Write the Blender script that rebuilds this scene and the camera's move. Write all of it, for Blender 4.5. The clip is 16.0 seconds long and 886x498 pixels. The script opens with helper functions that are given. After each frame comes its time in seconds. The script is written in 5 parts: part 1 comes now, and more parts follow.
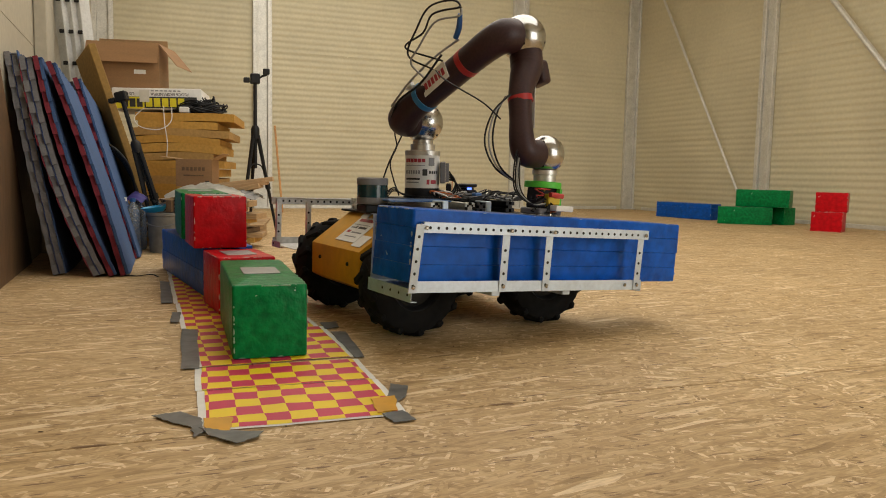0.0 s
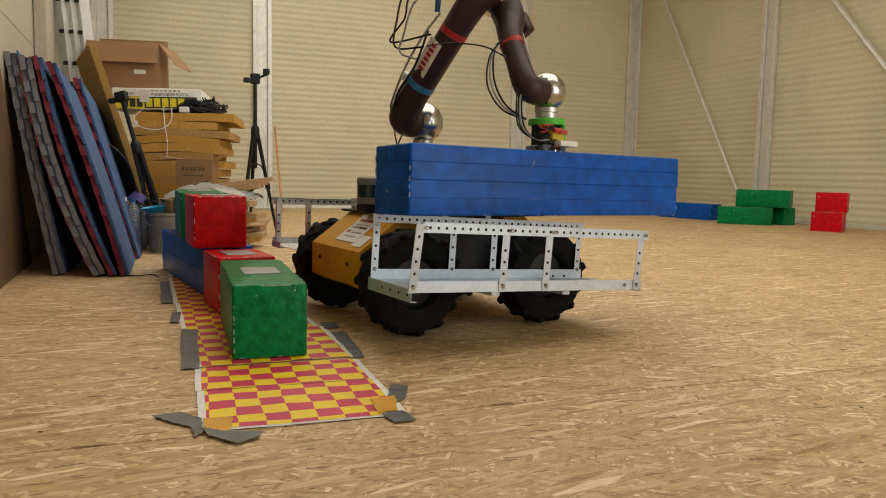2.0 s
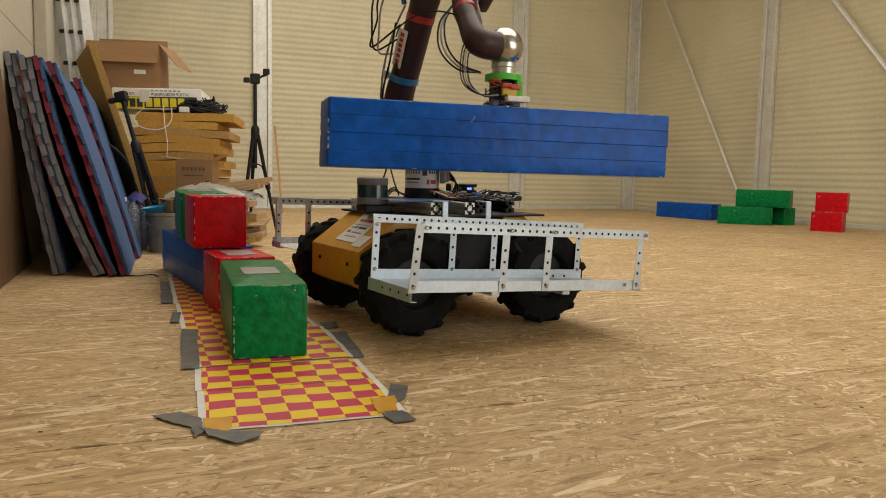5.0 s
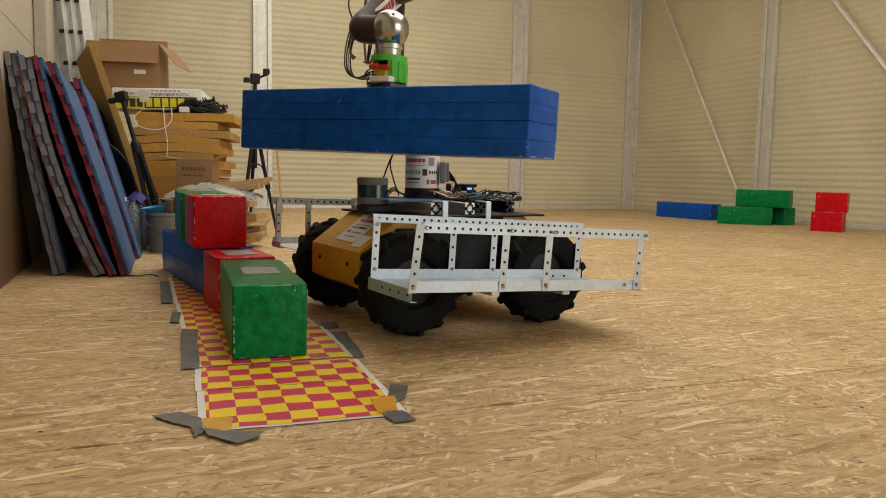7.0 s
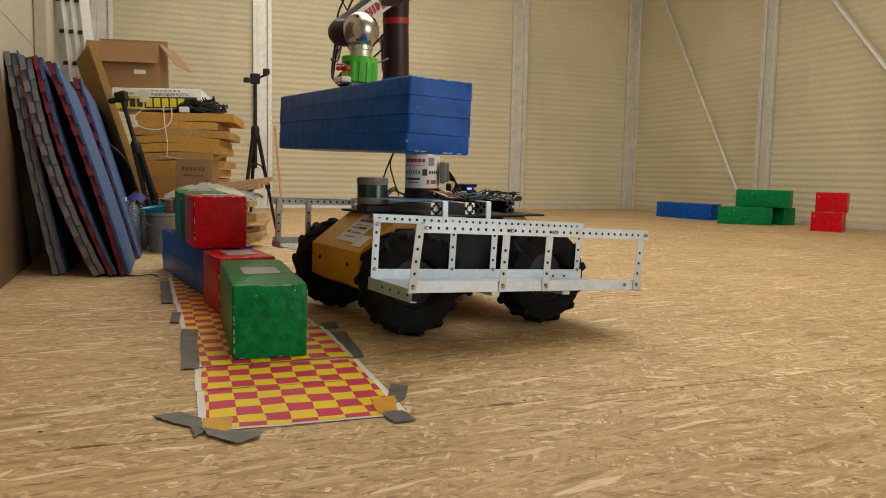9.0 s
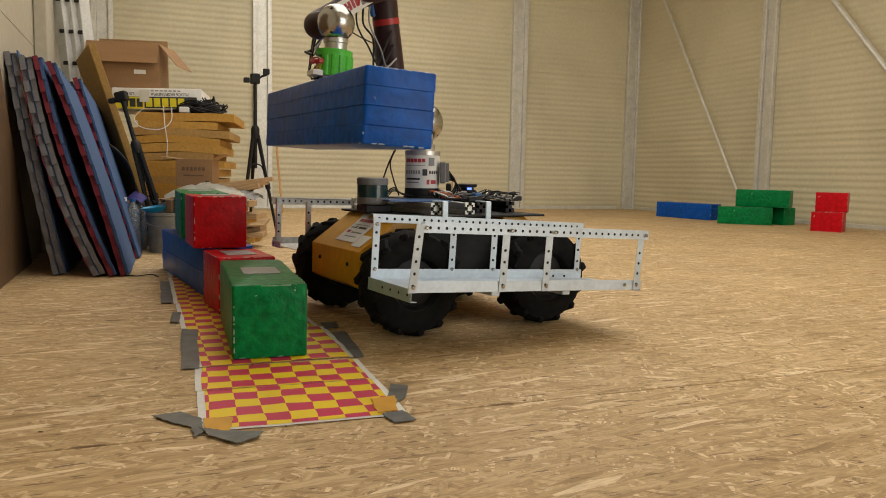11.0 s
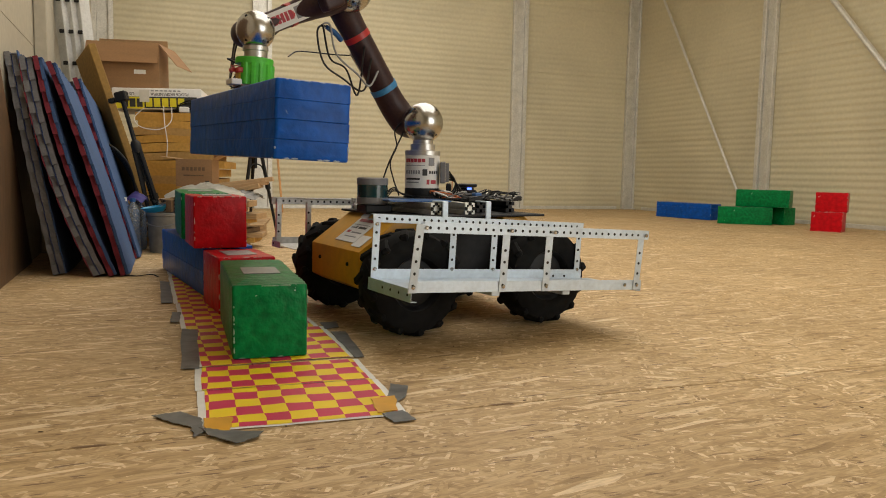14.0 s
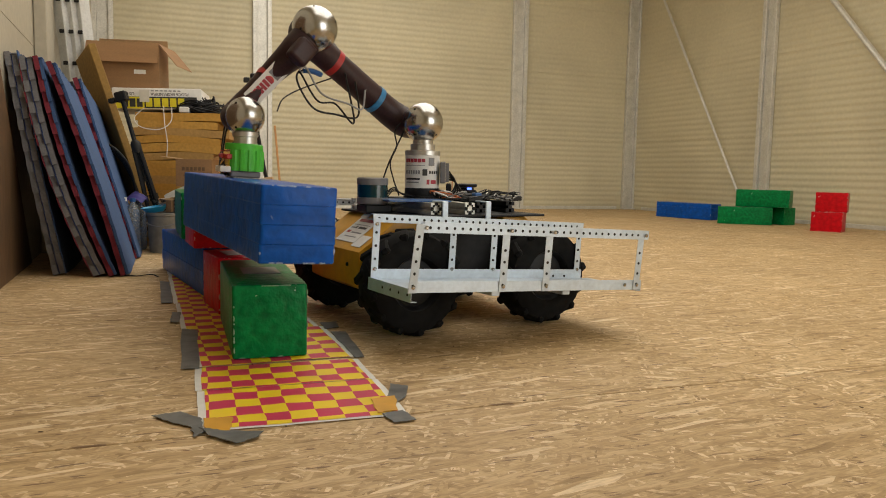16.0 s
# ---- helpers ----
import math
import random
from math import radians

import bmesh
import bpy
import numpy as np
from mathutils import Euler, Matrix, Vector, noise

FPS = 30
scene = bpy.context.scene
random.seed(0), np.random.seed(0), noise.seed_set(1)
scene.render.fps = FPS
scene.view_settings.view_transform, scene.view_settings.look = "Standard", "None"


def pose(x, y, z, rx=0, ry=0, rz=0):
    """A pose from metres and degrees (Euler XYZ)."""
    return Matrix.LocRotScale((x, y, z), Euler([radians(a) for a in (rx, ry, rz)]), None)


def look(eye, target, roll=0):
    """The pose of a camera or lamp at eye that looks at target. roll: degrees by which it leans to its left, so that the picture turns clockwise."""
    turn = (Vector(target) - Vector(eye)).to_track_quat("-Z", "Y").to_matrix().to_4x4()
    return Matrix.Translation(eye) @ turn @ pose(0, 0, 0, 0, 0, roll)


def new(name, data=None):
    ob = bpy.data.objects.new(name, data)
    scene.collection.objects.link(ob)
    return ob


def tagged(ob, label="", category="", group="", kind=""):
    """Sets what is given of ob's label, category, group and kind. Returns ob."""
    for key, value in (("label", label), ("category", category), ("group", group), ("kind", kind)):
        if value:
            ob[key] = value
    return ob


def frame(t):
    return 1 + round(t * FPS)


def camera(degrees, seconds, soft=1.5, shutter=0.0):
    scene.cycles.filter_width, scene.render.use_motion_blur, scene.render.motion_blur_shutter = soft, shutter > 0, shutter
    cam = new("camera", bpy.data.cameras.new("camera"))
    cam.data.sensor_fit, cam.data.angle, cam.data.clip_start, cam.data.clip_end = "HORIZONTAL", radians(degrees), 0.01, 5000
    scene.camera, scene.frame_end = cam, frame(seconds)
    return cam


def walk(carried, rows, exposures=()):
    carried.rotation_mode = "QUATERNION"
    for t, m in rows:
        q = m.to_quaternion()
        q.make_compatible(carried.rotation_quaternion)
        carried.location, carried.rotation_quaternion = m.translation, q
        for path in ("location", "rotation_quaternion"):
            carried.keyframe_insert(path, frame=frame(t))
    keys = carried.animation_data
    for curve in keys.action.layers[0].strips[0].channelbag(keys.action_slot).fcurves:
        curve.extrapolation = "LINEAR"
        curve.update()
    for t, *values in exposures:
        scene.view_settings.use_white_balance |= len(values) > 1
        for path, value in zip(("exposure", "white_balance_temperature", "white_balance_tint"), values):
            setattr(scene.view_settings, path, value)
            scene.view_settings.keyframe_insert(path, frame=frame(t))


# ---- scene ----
# ---- camera: fixed on a low tripod ----
cam = camera(60.86, 16.0, 1.0, 0.5)
EYE = pose(0, 0, 0.517, 90 - 5.686, 0, 0) @ pose(0, 0, 0, 0, 0, 1.177)
walk(cam, [(0, EYE), (16, EYE)], [(0, 0.0, 6500, 10), (16, 0.0, 6500, 10)])

# the hall: x along the gable wall, y towards it from the entrance
ROOM = pose(-4.40, 9.55, 0, 0, 0, 21.5)
ROOM_W, ROOM_L, ROOM_H = 8.06, 14.5, 4.3
DOOR_A, DOOR_B, DOOR_H = 3.2, 7.7, 3.9

ROOF_X0, ROOF_X1, ROOF_Y0, ROOF_Y1 = 1.0, 5.0, -9.6, -1.5

# ---- light: overcast sky through the open gate behind the camera ----
world = bpy.data.worlds.new("sky")
scene.world = world
world.use_nodes = True
wn = world.node_tree.nodes
sky = wn.new("ShaderNodeTexSky")
sky.sky_type, sky.sun_disc = "NISHITA", False
sky.sun_elevation, sky.sun_rotation = radians(48), radians(150)
world.node_tree.links.new(sky.outputs[0], wn["Background"].inputs[0])
wn["Background"].inputs[1].default_value = 0.12


def lamp(name, kind, m, power, colour, sx=1.0, sy=1.0, angle=10.0):
    data = bpy.data.lights.new(name, kind)
    data.energy, data.color = power, colour
    if kind == "AREA":
        data.shape, data.size, data.size_y = "RECTANGLE", sx, sy
    else:
        data.angle = radians(angle)
    ob = new(name, data)
    ob.matrix_world = m
    return ob


lamp("sun", "SUN", look((6, 20, 16), (0, 0, 0)), 1.0, (1.0, 0.96, 0.9), angle=10)
lamp("gate_daylight", "AREA", ROOM @ pose((DOOR_A + DOOR_B) / 2, -ROOM_L + 0.15, DOOR_H / 2, 90, 0, 0),
     172, (1.0, 0.955, 0.865), DOOR_B - DOOR_A, DOOR_H)
lamp("skylight_daylight", "AREA", ROOM @ pose((ROOF_X0 + ROOF_X1) / 2, (ROOF_Y0 + ROOF_Y1) / 2, ROOM_H + 0.02, 0, 0, 0), 248, (1.0, 0.955, 0.865), ROOF_X1 - ROOF_X0, ROOF_Y1 - ROOF_Y0)


# ---- materials ----
def ramp(nt, src, stops):
    r = nt.nodes.new("ShaderNodeValToRGB")
    while len(r.color_ramp.elements) < len(stops):
        r.color_ramp.elements.new(0.5)
    for e, (p, c) in zip(r.color_ramp.elements, stops):
        e.position, e.color = p, (*c, 1)
    nt.links.new(src, r.inputs[0])
    return r.outputs[0]


def coords(nt, scale=(1, 1, 1), turn=0.0, shift=0.0):
    tc = nt.nodes.new("ShaderNodeTexCoord")
    mp = nt.nodes.new("ShaderNodeMapping")
    mp.inputs["Scale"].default_value = scale
    mp.inputs["Rotation"].default_value = (0, 0, turn)
    mp.inputs["Location"].default_value = (shift, shift * 1.7, shift * 0.6)
    nt.links.new(tc.outputs["Object"], mp.inputs[0])
    return mp.outputs[0]


def tex(nt, kind, vec, scale, detail=3.0, distortion=0.0):
    n = nt.nodes.new("ShaderNodeTexVoronoi" if kind == "voronoi" else "ShaderNodeTexNoise")
    n.inputs["Scale"].default_value = scale
    if kind == "noise":
        n.inputs["Detail"].default_value = detail
        n.inputs["Distortion"].default_value = distortion
    nt.links.new(vec, n.inputs["Vector"])
    return n


def mixc(nt, fac, a, b, blend="MIX"):
    m = nt.nodes.new("ShaderNodeMix")
    m.data_type, m.blend_type = "RGBA", blend
    for sock, v in ((m.inputs[0], fac), (m.inputs[6], a), (m.inputs[7], b)):
        if isinstance(v, (int, float)):
            sock.default_value = v
        elif isinstance(v, tuple):
            sock.default_value = (*v, 1)
        else:
            nt.links.new(v, sock)
    return m.outputs[2]


def bump(nt, height, strength, distance=0.002):
    b = nt.nodes.new("ShaderNodeBump")
    b.inputs["Strength"].default_value, b.inputs["Distance"].default_value = strength, distance
    nt.links.new(height, b.inputs["Height"])
    nt.links.new(b.outputs[0], nt.nodes["Principled BSDF"].inputs["Normal"])


def blank(name, rough=0.6, metal=0.0):
    m = bpy.data.materials.new(name)
    m.use_nodes = True
    p = m.node_tree.nodes["Principled BSDF"]
    p.inputs["Roughness"].default_value, p.inputs["Metallic"].default_value = rough, metal
    return m, m.node_tree, p


def surface(name, colour, rough=0.6, metal=0.0, vary=0.18, grain=40.0, stain=3.0, relief=0.15, stretch=(1, 1, 1), wear=None, wear_at=0.68, spec=0.5, deep=0.002):
    """A base colour with fine grain, broad stains and, where given, chips of another colour."""
    m, nt, p = blank(name, rough, metal)
    v = coords(nt, stretch)
    fine, broad = tex(nt, "noise", v, grain, 5.0), tex(nt, "noise", v, stain, 3.0, 0.4)
    dark = tuple(x * (1 - vary) for x in colour)
    light = tuple(min(1.0, x * (1 + vary)) for x in colour)
    c1 = ramp(nt, fine.outputs[0], [(0.32, dark), (0.68, light)])
    c2 = ramp(nt, broad.outputs[0], [(0.3, (0.72, 0.72, 0.72)), (0.6, (1, 1, 1))])
    col = mixc(nt, 0.55, c1, c2, "MULTIPLY")
    if wear:
        w = tex(nt, "noise", coords(nt, (1, 1, 1), 0.0, 3.1), 34.0, 8.0, 0.7)
        f = ramp(nt, w.outputs[0], [(wear_at, (0, 0, 0)), (wear_at + 0.03, (1, 1, 1))])
        col = mixc(nt, f, col, wear)
    p.inputs["Specular IOR Level"].default_value = spec
    nt.links.new(col, p.inputs["Base Color"])
    rr = nt.nodes.new("ShaderNodeMapRange")
    rr.inputs["To Min"].default_value, rr.inputs["To Max"].default_value = max(0.02, rough - 0.1), min(1.0, rough + 0.12)
    nt.links.new(broad.outputs[0], rr.inputs["Value"])
    nt.links.new(rr.outputs[0], p.inputs["Roughness"])
    if relief:
        bump(nt, fine.outputs[0], relief, deep)
    return m


def osb_material():
    """Pressed wood strands lying in three main directions, pale to brown."""
    m, nt, p = blank("osb", 0.62)
    layers = []
    for turn, shift, sc in ((0.25, 0.0, (14, 90, 1)), (-0.6, 5.0, (19, 110, 1)), (1.1, 9.0, (18, 92, 1)), (-1.1, 12.0, (24, 120, 1)), (0.55, 18.0, (17, 105, 1)), (-0.12, 15.0, (10, 66, 1))):
        v0 = coords(nt, (1, 1, 1), turn, shift)
        wob = tex(nt, "noise", v0, 4.0, 3.0)
        add = nt.nodes.new("ShaderNodeVectorMath")
        add.operation = "MULTIPLY_ADD"
        nt.links.new(wob.outputs["Color"], add.inputs[0])
        add.inputs[1].default_value = (0.05, 0.05, 0)
        nt.links.new(v0, add.inputs[2])
        mp = nt.nodes.new("ShaderNodeMapping")
        mp.inputs["Scale"].default_value = sc
        nt.links.new(add.outputs[0], mp.inputs[0])
        vor = tex(nt, "voronoi", mp.outputs[0], 1.0)
        sep = nt.nodes.new("ShaderNodeSeparateColor")
        nt.links.new(vor.outputs["Color"], sep.inputs[0])
        layers.append((sep.outputs[0], sep.outputs[1], mp.outputs[0]))
    stops = [(0.0, (0.38, 0.245, 0.105)), (0.07, (0.50, 0.335, 0.155)), (0.5, (0.60, 0.418, 0.208)), (0.85, (0.69, 0.50, 0.270)), (1.0, (0.92, 0.74, 0.48))]
    col = ramp(nt, layers[0][0], stops)
    for val, pick, _ in layers[1:]:
        f = ramp(nt, pick, [(0.64, (0, 0, 0)), (0.65, (1, 1, 1))])
        col = mixc(nt, f, col, ramp(nt, val, stops))
    fibre = tex(nt, "noise", layers[5][2], 3.5, 4.0)
    col = mixc(nt, 0.5, col, ramp(nt, fibre.outputs[0], [(0.35, (0.50, 0.44, 0.38)), (0.58, (1, 1, 1))]), "MULTIPLY")
    dirt = tex(nt, "noise", coords(nt), 1.1, 6.0, 0.5)
    col = mixc(nt, 0.6, col, ramp(nt, dirt.outputs[0], [(0.3, (0.72, 0.7, 0.68)), (0.62, (1, 1, 1))]), "MULTIPLY")
    for turn, sc in ((0.3, (9, 60, 1)), (-0.7, (10, 66, 1)), (1.2, (11, 70, 1))):
        chips = tex(nt, "noise", coords(nt, sc, turn, turn * 7), 1.3, 4.0, 0.3)
        f = ramp(nt, chips.outputs[0], [(0.680, (0, 0, 0)), (0.700, (1, 1, 1))])
        col = mixc(nt, f, col, (0.20, 0.115, 0.055))
    nt.links.new(col, p.inputs["Base Color"])
    bump(nt, layers[0][0], 0.5, 0.0015)
    return m


def checker_material():
    """Printed chequers of 5 cm on creased paper."""
    m, nt, p = blank("printed_chequers", 0.45)
    v = coords(nt)
    wob = tex(nt, "noise", v, 6.0, 2.0)
    add = nt.nodes.new("ShaderNodeVectorMath")
    add.operation = "MULTIPLY_ADD"
    nt.links.new(wob.outputs["Color"], add.inputs[0])
    add.inputs[1].default_value = (0.026, 0.030, 0)
    nt.links.new(v, add.inputs[2])
    ch = nt.nodes.new("ShaderNodeTexChecker")
    ch.inputs["Scale"].default_value = 18.6
    ch.inputs["Color1"].default_value, ch.inputs["Color2"].default_value = (0.86, 0.64, 0.012, 1), (0.56, 0.026, 0.095, 1)
    nt.links.new(add.outputs[0], ch.inputs["Vector"])
    dirt = tex(nt, "noise", v, 9.0, 6.0)
    nt.links.new(mixc(nt, 0.5, ch.outputs[0], ramp(nt, dirt.outputs[0], [(0.3, (0.78, 0.76, 0.72)), (0.6, (1, 1, 1))]), "MULTIPLY"), p.inputs["Base Color"])
    bump(nt, wob.outputs[0], 0.3, 0.01)
    return m


OSB = osb_material()
CHEQ = checker_material()
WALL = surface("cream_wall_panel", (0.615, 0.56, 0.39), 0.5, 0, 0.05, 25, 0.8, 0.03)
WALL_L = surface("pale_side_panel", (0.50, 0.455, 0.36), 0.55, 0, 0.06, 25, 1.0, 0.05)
CEIL = surface("white_roof_sheet", (0.70, 0.66, 0.55), 0.7, 0, 0.05, 10, 0.6, 0.02)
GALV = surface("galvanised_steel", (0.66, 0.65, 0.60), 0.42, 0.4, 0.1, 60, 8, 0.05)
LADDER = surface("matt_ladder_aluminium", (0.62, 0.62, 0.60), 0.5, 0.25, 0.08, 60, 5, 0.05)
ALU = surface("perforated_aluminium", (0.58, 0.66, 0.74), 0.42, 0.5, 0.06, 80, 12, 0.05)
ALU_WORN = surface("worn_grey_aluminium", (0.64, 0.64, 0.63), 0.45, 0.4, 0.15, 60, 9, 0.08)
STEEL = surface("polished_steel", (0.47, 0.46, 0.44), 0.2, 1.0, 0.06, 30, 6, 0.03)
CAST = surface("machined_aluminium", (0.55, 0.54, 0.52), 0.35, 0.9, 0.1, 50, 6, 0.05)
BROWN = surface("brown_painted_casting", (0.036, 0.014, 0.015), 0.45, 0, 0.2, 120, 7, 0.12, spec=0.35)
BLACK = surface("black_plastic", (0.010, 0.010, 0.011), 0.5, 0, 0.25, 60, 6, 0.1, spec=0.3)
RUBBER = surface("dusty_black_rubber", (0.009, 0.0087, 0.0085), 0.8, 0, 0.35, 30, 6, 0.3, wear=(0.03, 0.025, 0.02), wear_at=0.70, spec=0.15)
HOLE = surface("dark_hole", (0.01, 0.01, 0.01), 0.9, 0, 0.1, 30, 5, 0)
YELLOW = surface("yellow_orange_enamel", (0.64, 0.315, 0.014), 0.36, 0, 0.08, 30, 4, 0.04)
WHITE = surface("white_paper", (0.78, 0.77, 0.74), 0.6, 0, 0.05, 40, 5, 0.05)
GREY = surface("grey_plastic", (0.17, 0.17, 0.18), 0.5, 0, 0.1, 40, 5, 0.05)
BLUE_PL = surface("blue_plastic", (0.02, 0.10, 0.30), 0.4, 0, 0.1, 40, 5, 0.05)
SKYBLUE = surface("pale_blue_plastic", (0.02, 0.30, 0.55), 0.4, 0, 0.1, 30, 5, 0.05)
LIDAR = surface("dark_teal_glass", (0.004, 0.035, 0.045), 0.08, 0.0, 0.1, 10, 4, 0)
PRINT_GREEN = surface("green_printed_plastic", (0.075, 0.50, 0.035), 0.5, 0, 0.08, 90, 8, 0.12)
RED_PAINT = surface("red_brick_paint", (0.52, 0.004, 0.010), 0.36, 0, 0.2, 30, 5, 0.9, wear=(0.66, 0.48, 0.42), wear_at=0.70, spec=0.16, deep=0.004)
GREEN_PAINT = surface("green_brick_paint", (0.001, 0.185, 0.050), 0.34, 0, 0.3, 38, 9, 0.9, wear=(0.36, 0.50, 0.38), wear_at=0.715, spec=0.16, deep=0.004)
BLUE_PAINT = surface("blue_brick_paint", (0.003, 0.084, 0.43), 0.34, 0, 0.25, 26, 5, 0.8, wear=(0.34, 0.42, 0.55), wear_at=0.73, spec=0.18, deep=0.004)
PLATE = surface("thin_grey_steel_plate", (0.34, 0.33, 0.32), 0.45, 0.4, 0.08, 40, 6, 0.05)
TAPE = surface("grey_duct_tape", (0.15, 0.15, 0.145), 0.38, 0.2, 0.25, 22, 9, 0.8)
ORANGE_TAPE = surface("translucent_amber_tape", (0.66, 0.34, 0.02), 0.4, 0, 0.1, 20, 8, 0.1)
RED_TAPE = surface("red_tape", (0.42, 0.02, 0.02), 0.4, 0, 0.1, 40, 8, 0.1)
BLUE_TAPE = surface("blue_tape", (0.03, 0.20, 0.42), 0.4, 0, 0.1, 40, 8, 0.1)
CARDBOARD = surface("brown_cardboard", (0.31, 0.17, 0.075), 0.75, 0, 0.1, 60, 3, 0.1, (1, 1, 6))
CARD_IN = surface("pale_cardboard", (0.48, 0.30, 0.15), 0.75, 0, 0.1, 60, 3, 0.1)
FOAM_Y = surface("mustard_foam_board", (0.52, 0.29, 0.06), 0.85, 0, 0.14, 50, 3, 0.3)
# darker copy of the mustard foam; the leaning board's shade is in its colour
FOAM_SHADED = surface("shaded_mustard_board", (0.27, 0.155, 0.035), 0.8, 0, 0.14, 40, 2, 0.2)
MAT_BLUE = surface("blue_foam", (0.055, 0.115, 0.27), 0.85, 0, 0.1, 150, 3, 0.3)
MAT_RED = surface("red_foam", (0.21, 0.024, 0.042), 0.85, 0, 0.12, 100, 4, 0.2)
MAT_GREY = surface("grey_foam", (0.20, 0.20, 0.215), 0.85, 0, 0.12, 100, 4, 0.2)
MAT_NAVY = surface("navy_foam", (0.025, 0.045, 0.13), 0.8, 0, 0.12, 100, 4, 0.2)
WOOD = surface("rough_pale_wood", (0.46, 0.30, 0.15), 0.7, 0, 0.2, 14, 3, 0.2, (1, 9, 9))
WOOD_DK = surface("brown_board", (0.15, 0.085, 0.04), 0.65, 0, 0.22, 10, 2, 0.2, (9, 9, 0.8))
PLASTIC_SHEET = surface("milky_plastic_sheet", (0.66, 0.64, 0.57), 0.35, 0, 0.08, 20, 5, 0.2)
BUCKET = surface("dusty_grey_bucket", (0.21, 0.195, 0.165), 0.6, 0, 0.2, 20, 5, 0.1)
VIOLET = surface("violet_lid", (0.09, 0.07, 0.34), 0.5, 0, 0.1, 20, 5, 0.1)
PRINT_YEL = surface("yellow_print", (0.72, 0.62, 0.02), 0.5, 0, 0.05, 20, 4, 0)
PRINT_RED = surface("red_print", (0.42, 0.04, 0.06), 0.5, 0, 0.05, 20, 4, 0)
PRINT_BLK = surface("black_print", (0.03, 0.03, 0.03), 0.5, 0, 0.1, 20, 4, 0)
PRINT_GREY = surface("grey_print", (0.22, 0.22, 0.23), 0.5, 0, 0.1, 20, 4, 0)
BOARD_RED = surface("red_wiring", (0.45, 0.03, 0.02), 0.45, 0, 0.1, 40, 8, 0)
BOARD_YEL = surface("yellow_wiring", (0.60, 0.42, 0.02), 0.45, 0, 0.1, 40, 8, 0)
COPPER = surface("orange_wire", (0.55, 0.13, 0.03), 0.45, 0, 0.1, 40, 8, 0)
CABLE_GREY = surface("grey_cable", (0.30, 0.30, 0.29), 0.5, 0, 0.1, 40, 8, 0)
BOTTLE, nt_, p_ = blank("clear_plastic", 0.12)
p_.inputs["Transmission Weight"].default_value = 0.85
p_.inputs["Base Color"].default_value = (0.80, 0.86, 0.90, 1)
LED, nt_, p_ = blank("lit_indicator", 0.4)
p_.inputs["Base Color"].default_value = (0.03, 0.08, 0.4, 1)
p_.inputs["Emission Color"].default_value = (0.12, 0.22, 1.0, 1)
p_.inputs["Emission Strength"].default_value = 2.5


# ---- mesh tools ----
def mesh_of(name, bm, material, smooth=False):
    me = bpy.data.meshes.new(name)
    bm.normal_update()
    bm.to_mesh(me)
    bm.free()
    for mt in (material if isinstance(material, (list, tuple)) else (material,)):
        me.materials.append(mt)
    if smooth:
        me.shade_smooth()
        me.set_sharp_from_angle(angle=radians(38))
    return me


def part(name, bm, material, parent, label="", smooth=False, m=None):
    """One mesh object under a thing or a part."""
    ob = new(name, mesh_of(name, bm, material, smooth))
    ob.parent = parent
    if m is not None:
        ob.matrix_basis = m
    return tagged(ob, label)


def thing(name, m, label, category, group="", kind=""):
    return_ob = new(name)
    return_ob.matrix_basis = m
    return_ob.empty_display_size = 0.05
    return tagged(return_ob, label, category, group, kind)


def solid(name, bm, material, m, label, category, group="", kind="", smooth=False):
    ob = new(name, mesh_of(name, bm, material, smooth))
    ob.matrix_basis = m
    return tagged(ob, label, category, group, kind)


def bevel(bm, w, seg=2):
    bmesh.ops.bevel(bm, geom=bm.edges[:], offset=w, segments=seg, affect="EDGES", profile=0.6)
    return bm


def box(lo, hi, bev=0.0, seg=2, bm=None):
    """A box between two corners."""
    b = bmesh.new()
    bmesh.ops.create_cube(b, size=1)
    for v in b.verts:
        v.co = Vector([(lo[i] + hi[i]) / 2 + v.co[i] * (hi[i] - lo[i]) for i in range(3)])
    if bev:
        bevel(b, bev, seg)
    return joined(bm, b)


def joined(bm, b):
    if bm is None:
        return b
    tmp = bpy.data.meshes.new("joint")
    b.to_mesh(tmp)
    b.free()
    bm.from_mesh(tmp)
    bpy.data.meshes.remove(tmp)
    return bm


def moved(b, m, bm=None):
    bmesh.ops.transform(b, matrix=m, verts=b.verts[:])
    return joined(bm, b)


def lathe(profile, seg=32, m=None, bm=None, ring=False):
    """A turned form: (radius, height) pairs round the z axis, closed at the ends."""
    b = bmesh.new()
    rings = []
    for r, z in profile:
        rings.append([b.verts.new((max(r, 1e-5) * math.cos(2 * math.pi * i / seg), max(r, 1e-5) * math.sin(2 * math.pi * i / seg), z)) for i in range(seg)])
    for a, c in list(zip(rings, rings[1:])) + ([(rings[-1], rings[0])] if ring else []):
        for i in range(seg):
            b.faces.new((a[i], a[(i + 1) % seg], c[(i + 1) % seg], c[i]))
    if not ring:
        b.faces.new(rings[0][::-1])
        b.faces.new(rings[-1])
    bmesh.ops.recalc_face_normals(b, faces=b.faces[:])
    if m is not None:
        bmesh.ops.transform(b, matrix=m, verts=b.verts[:])
    return joined(bm, b)


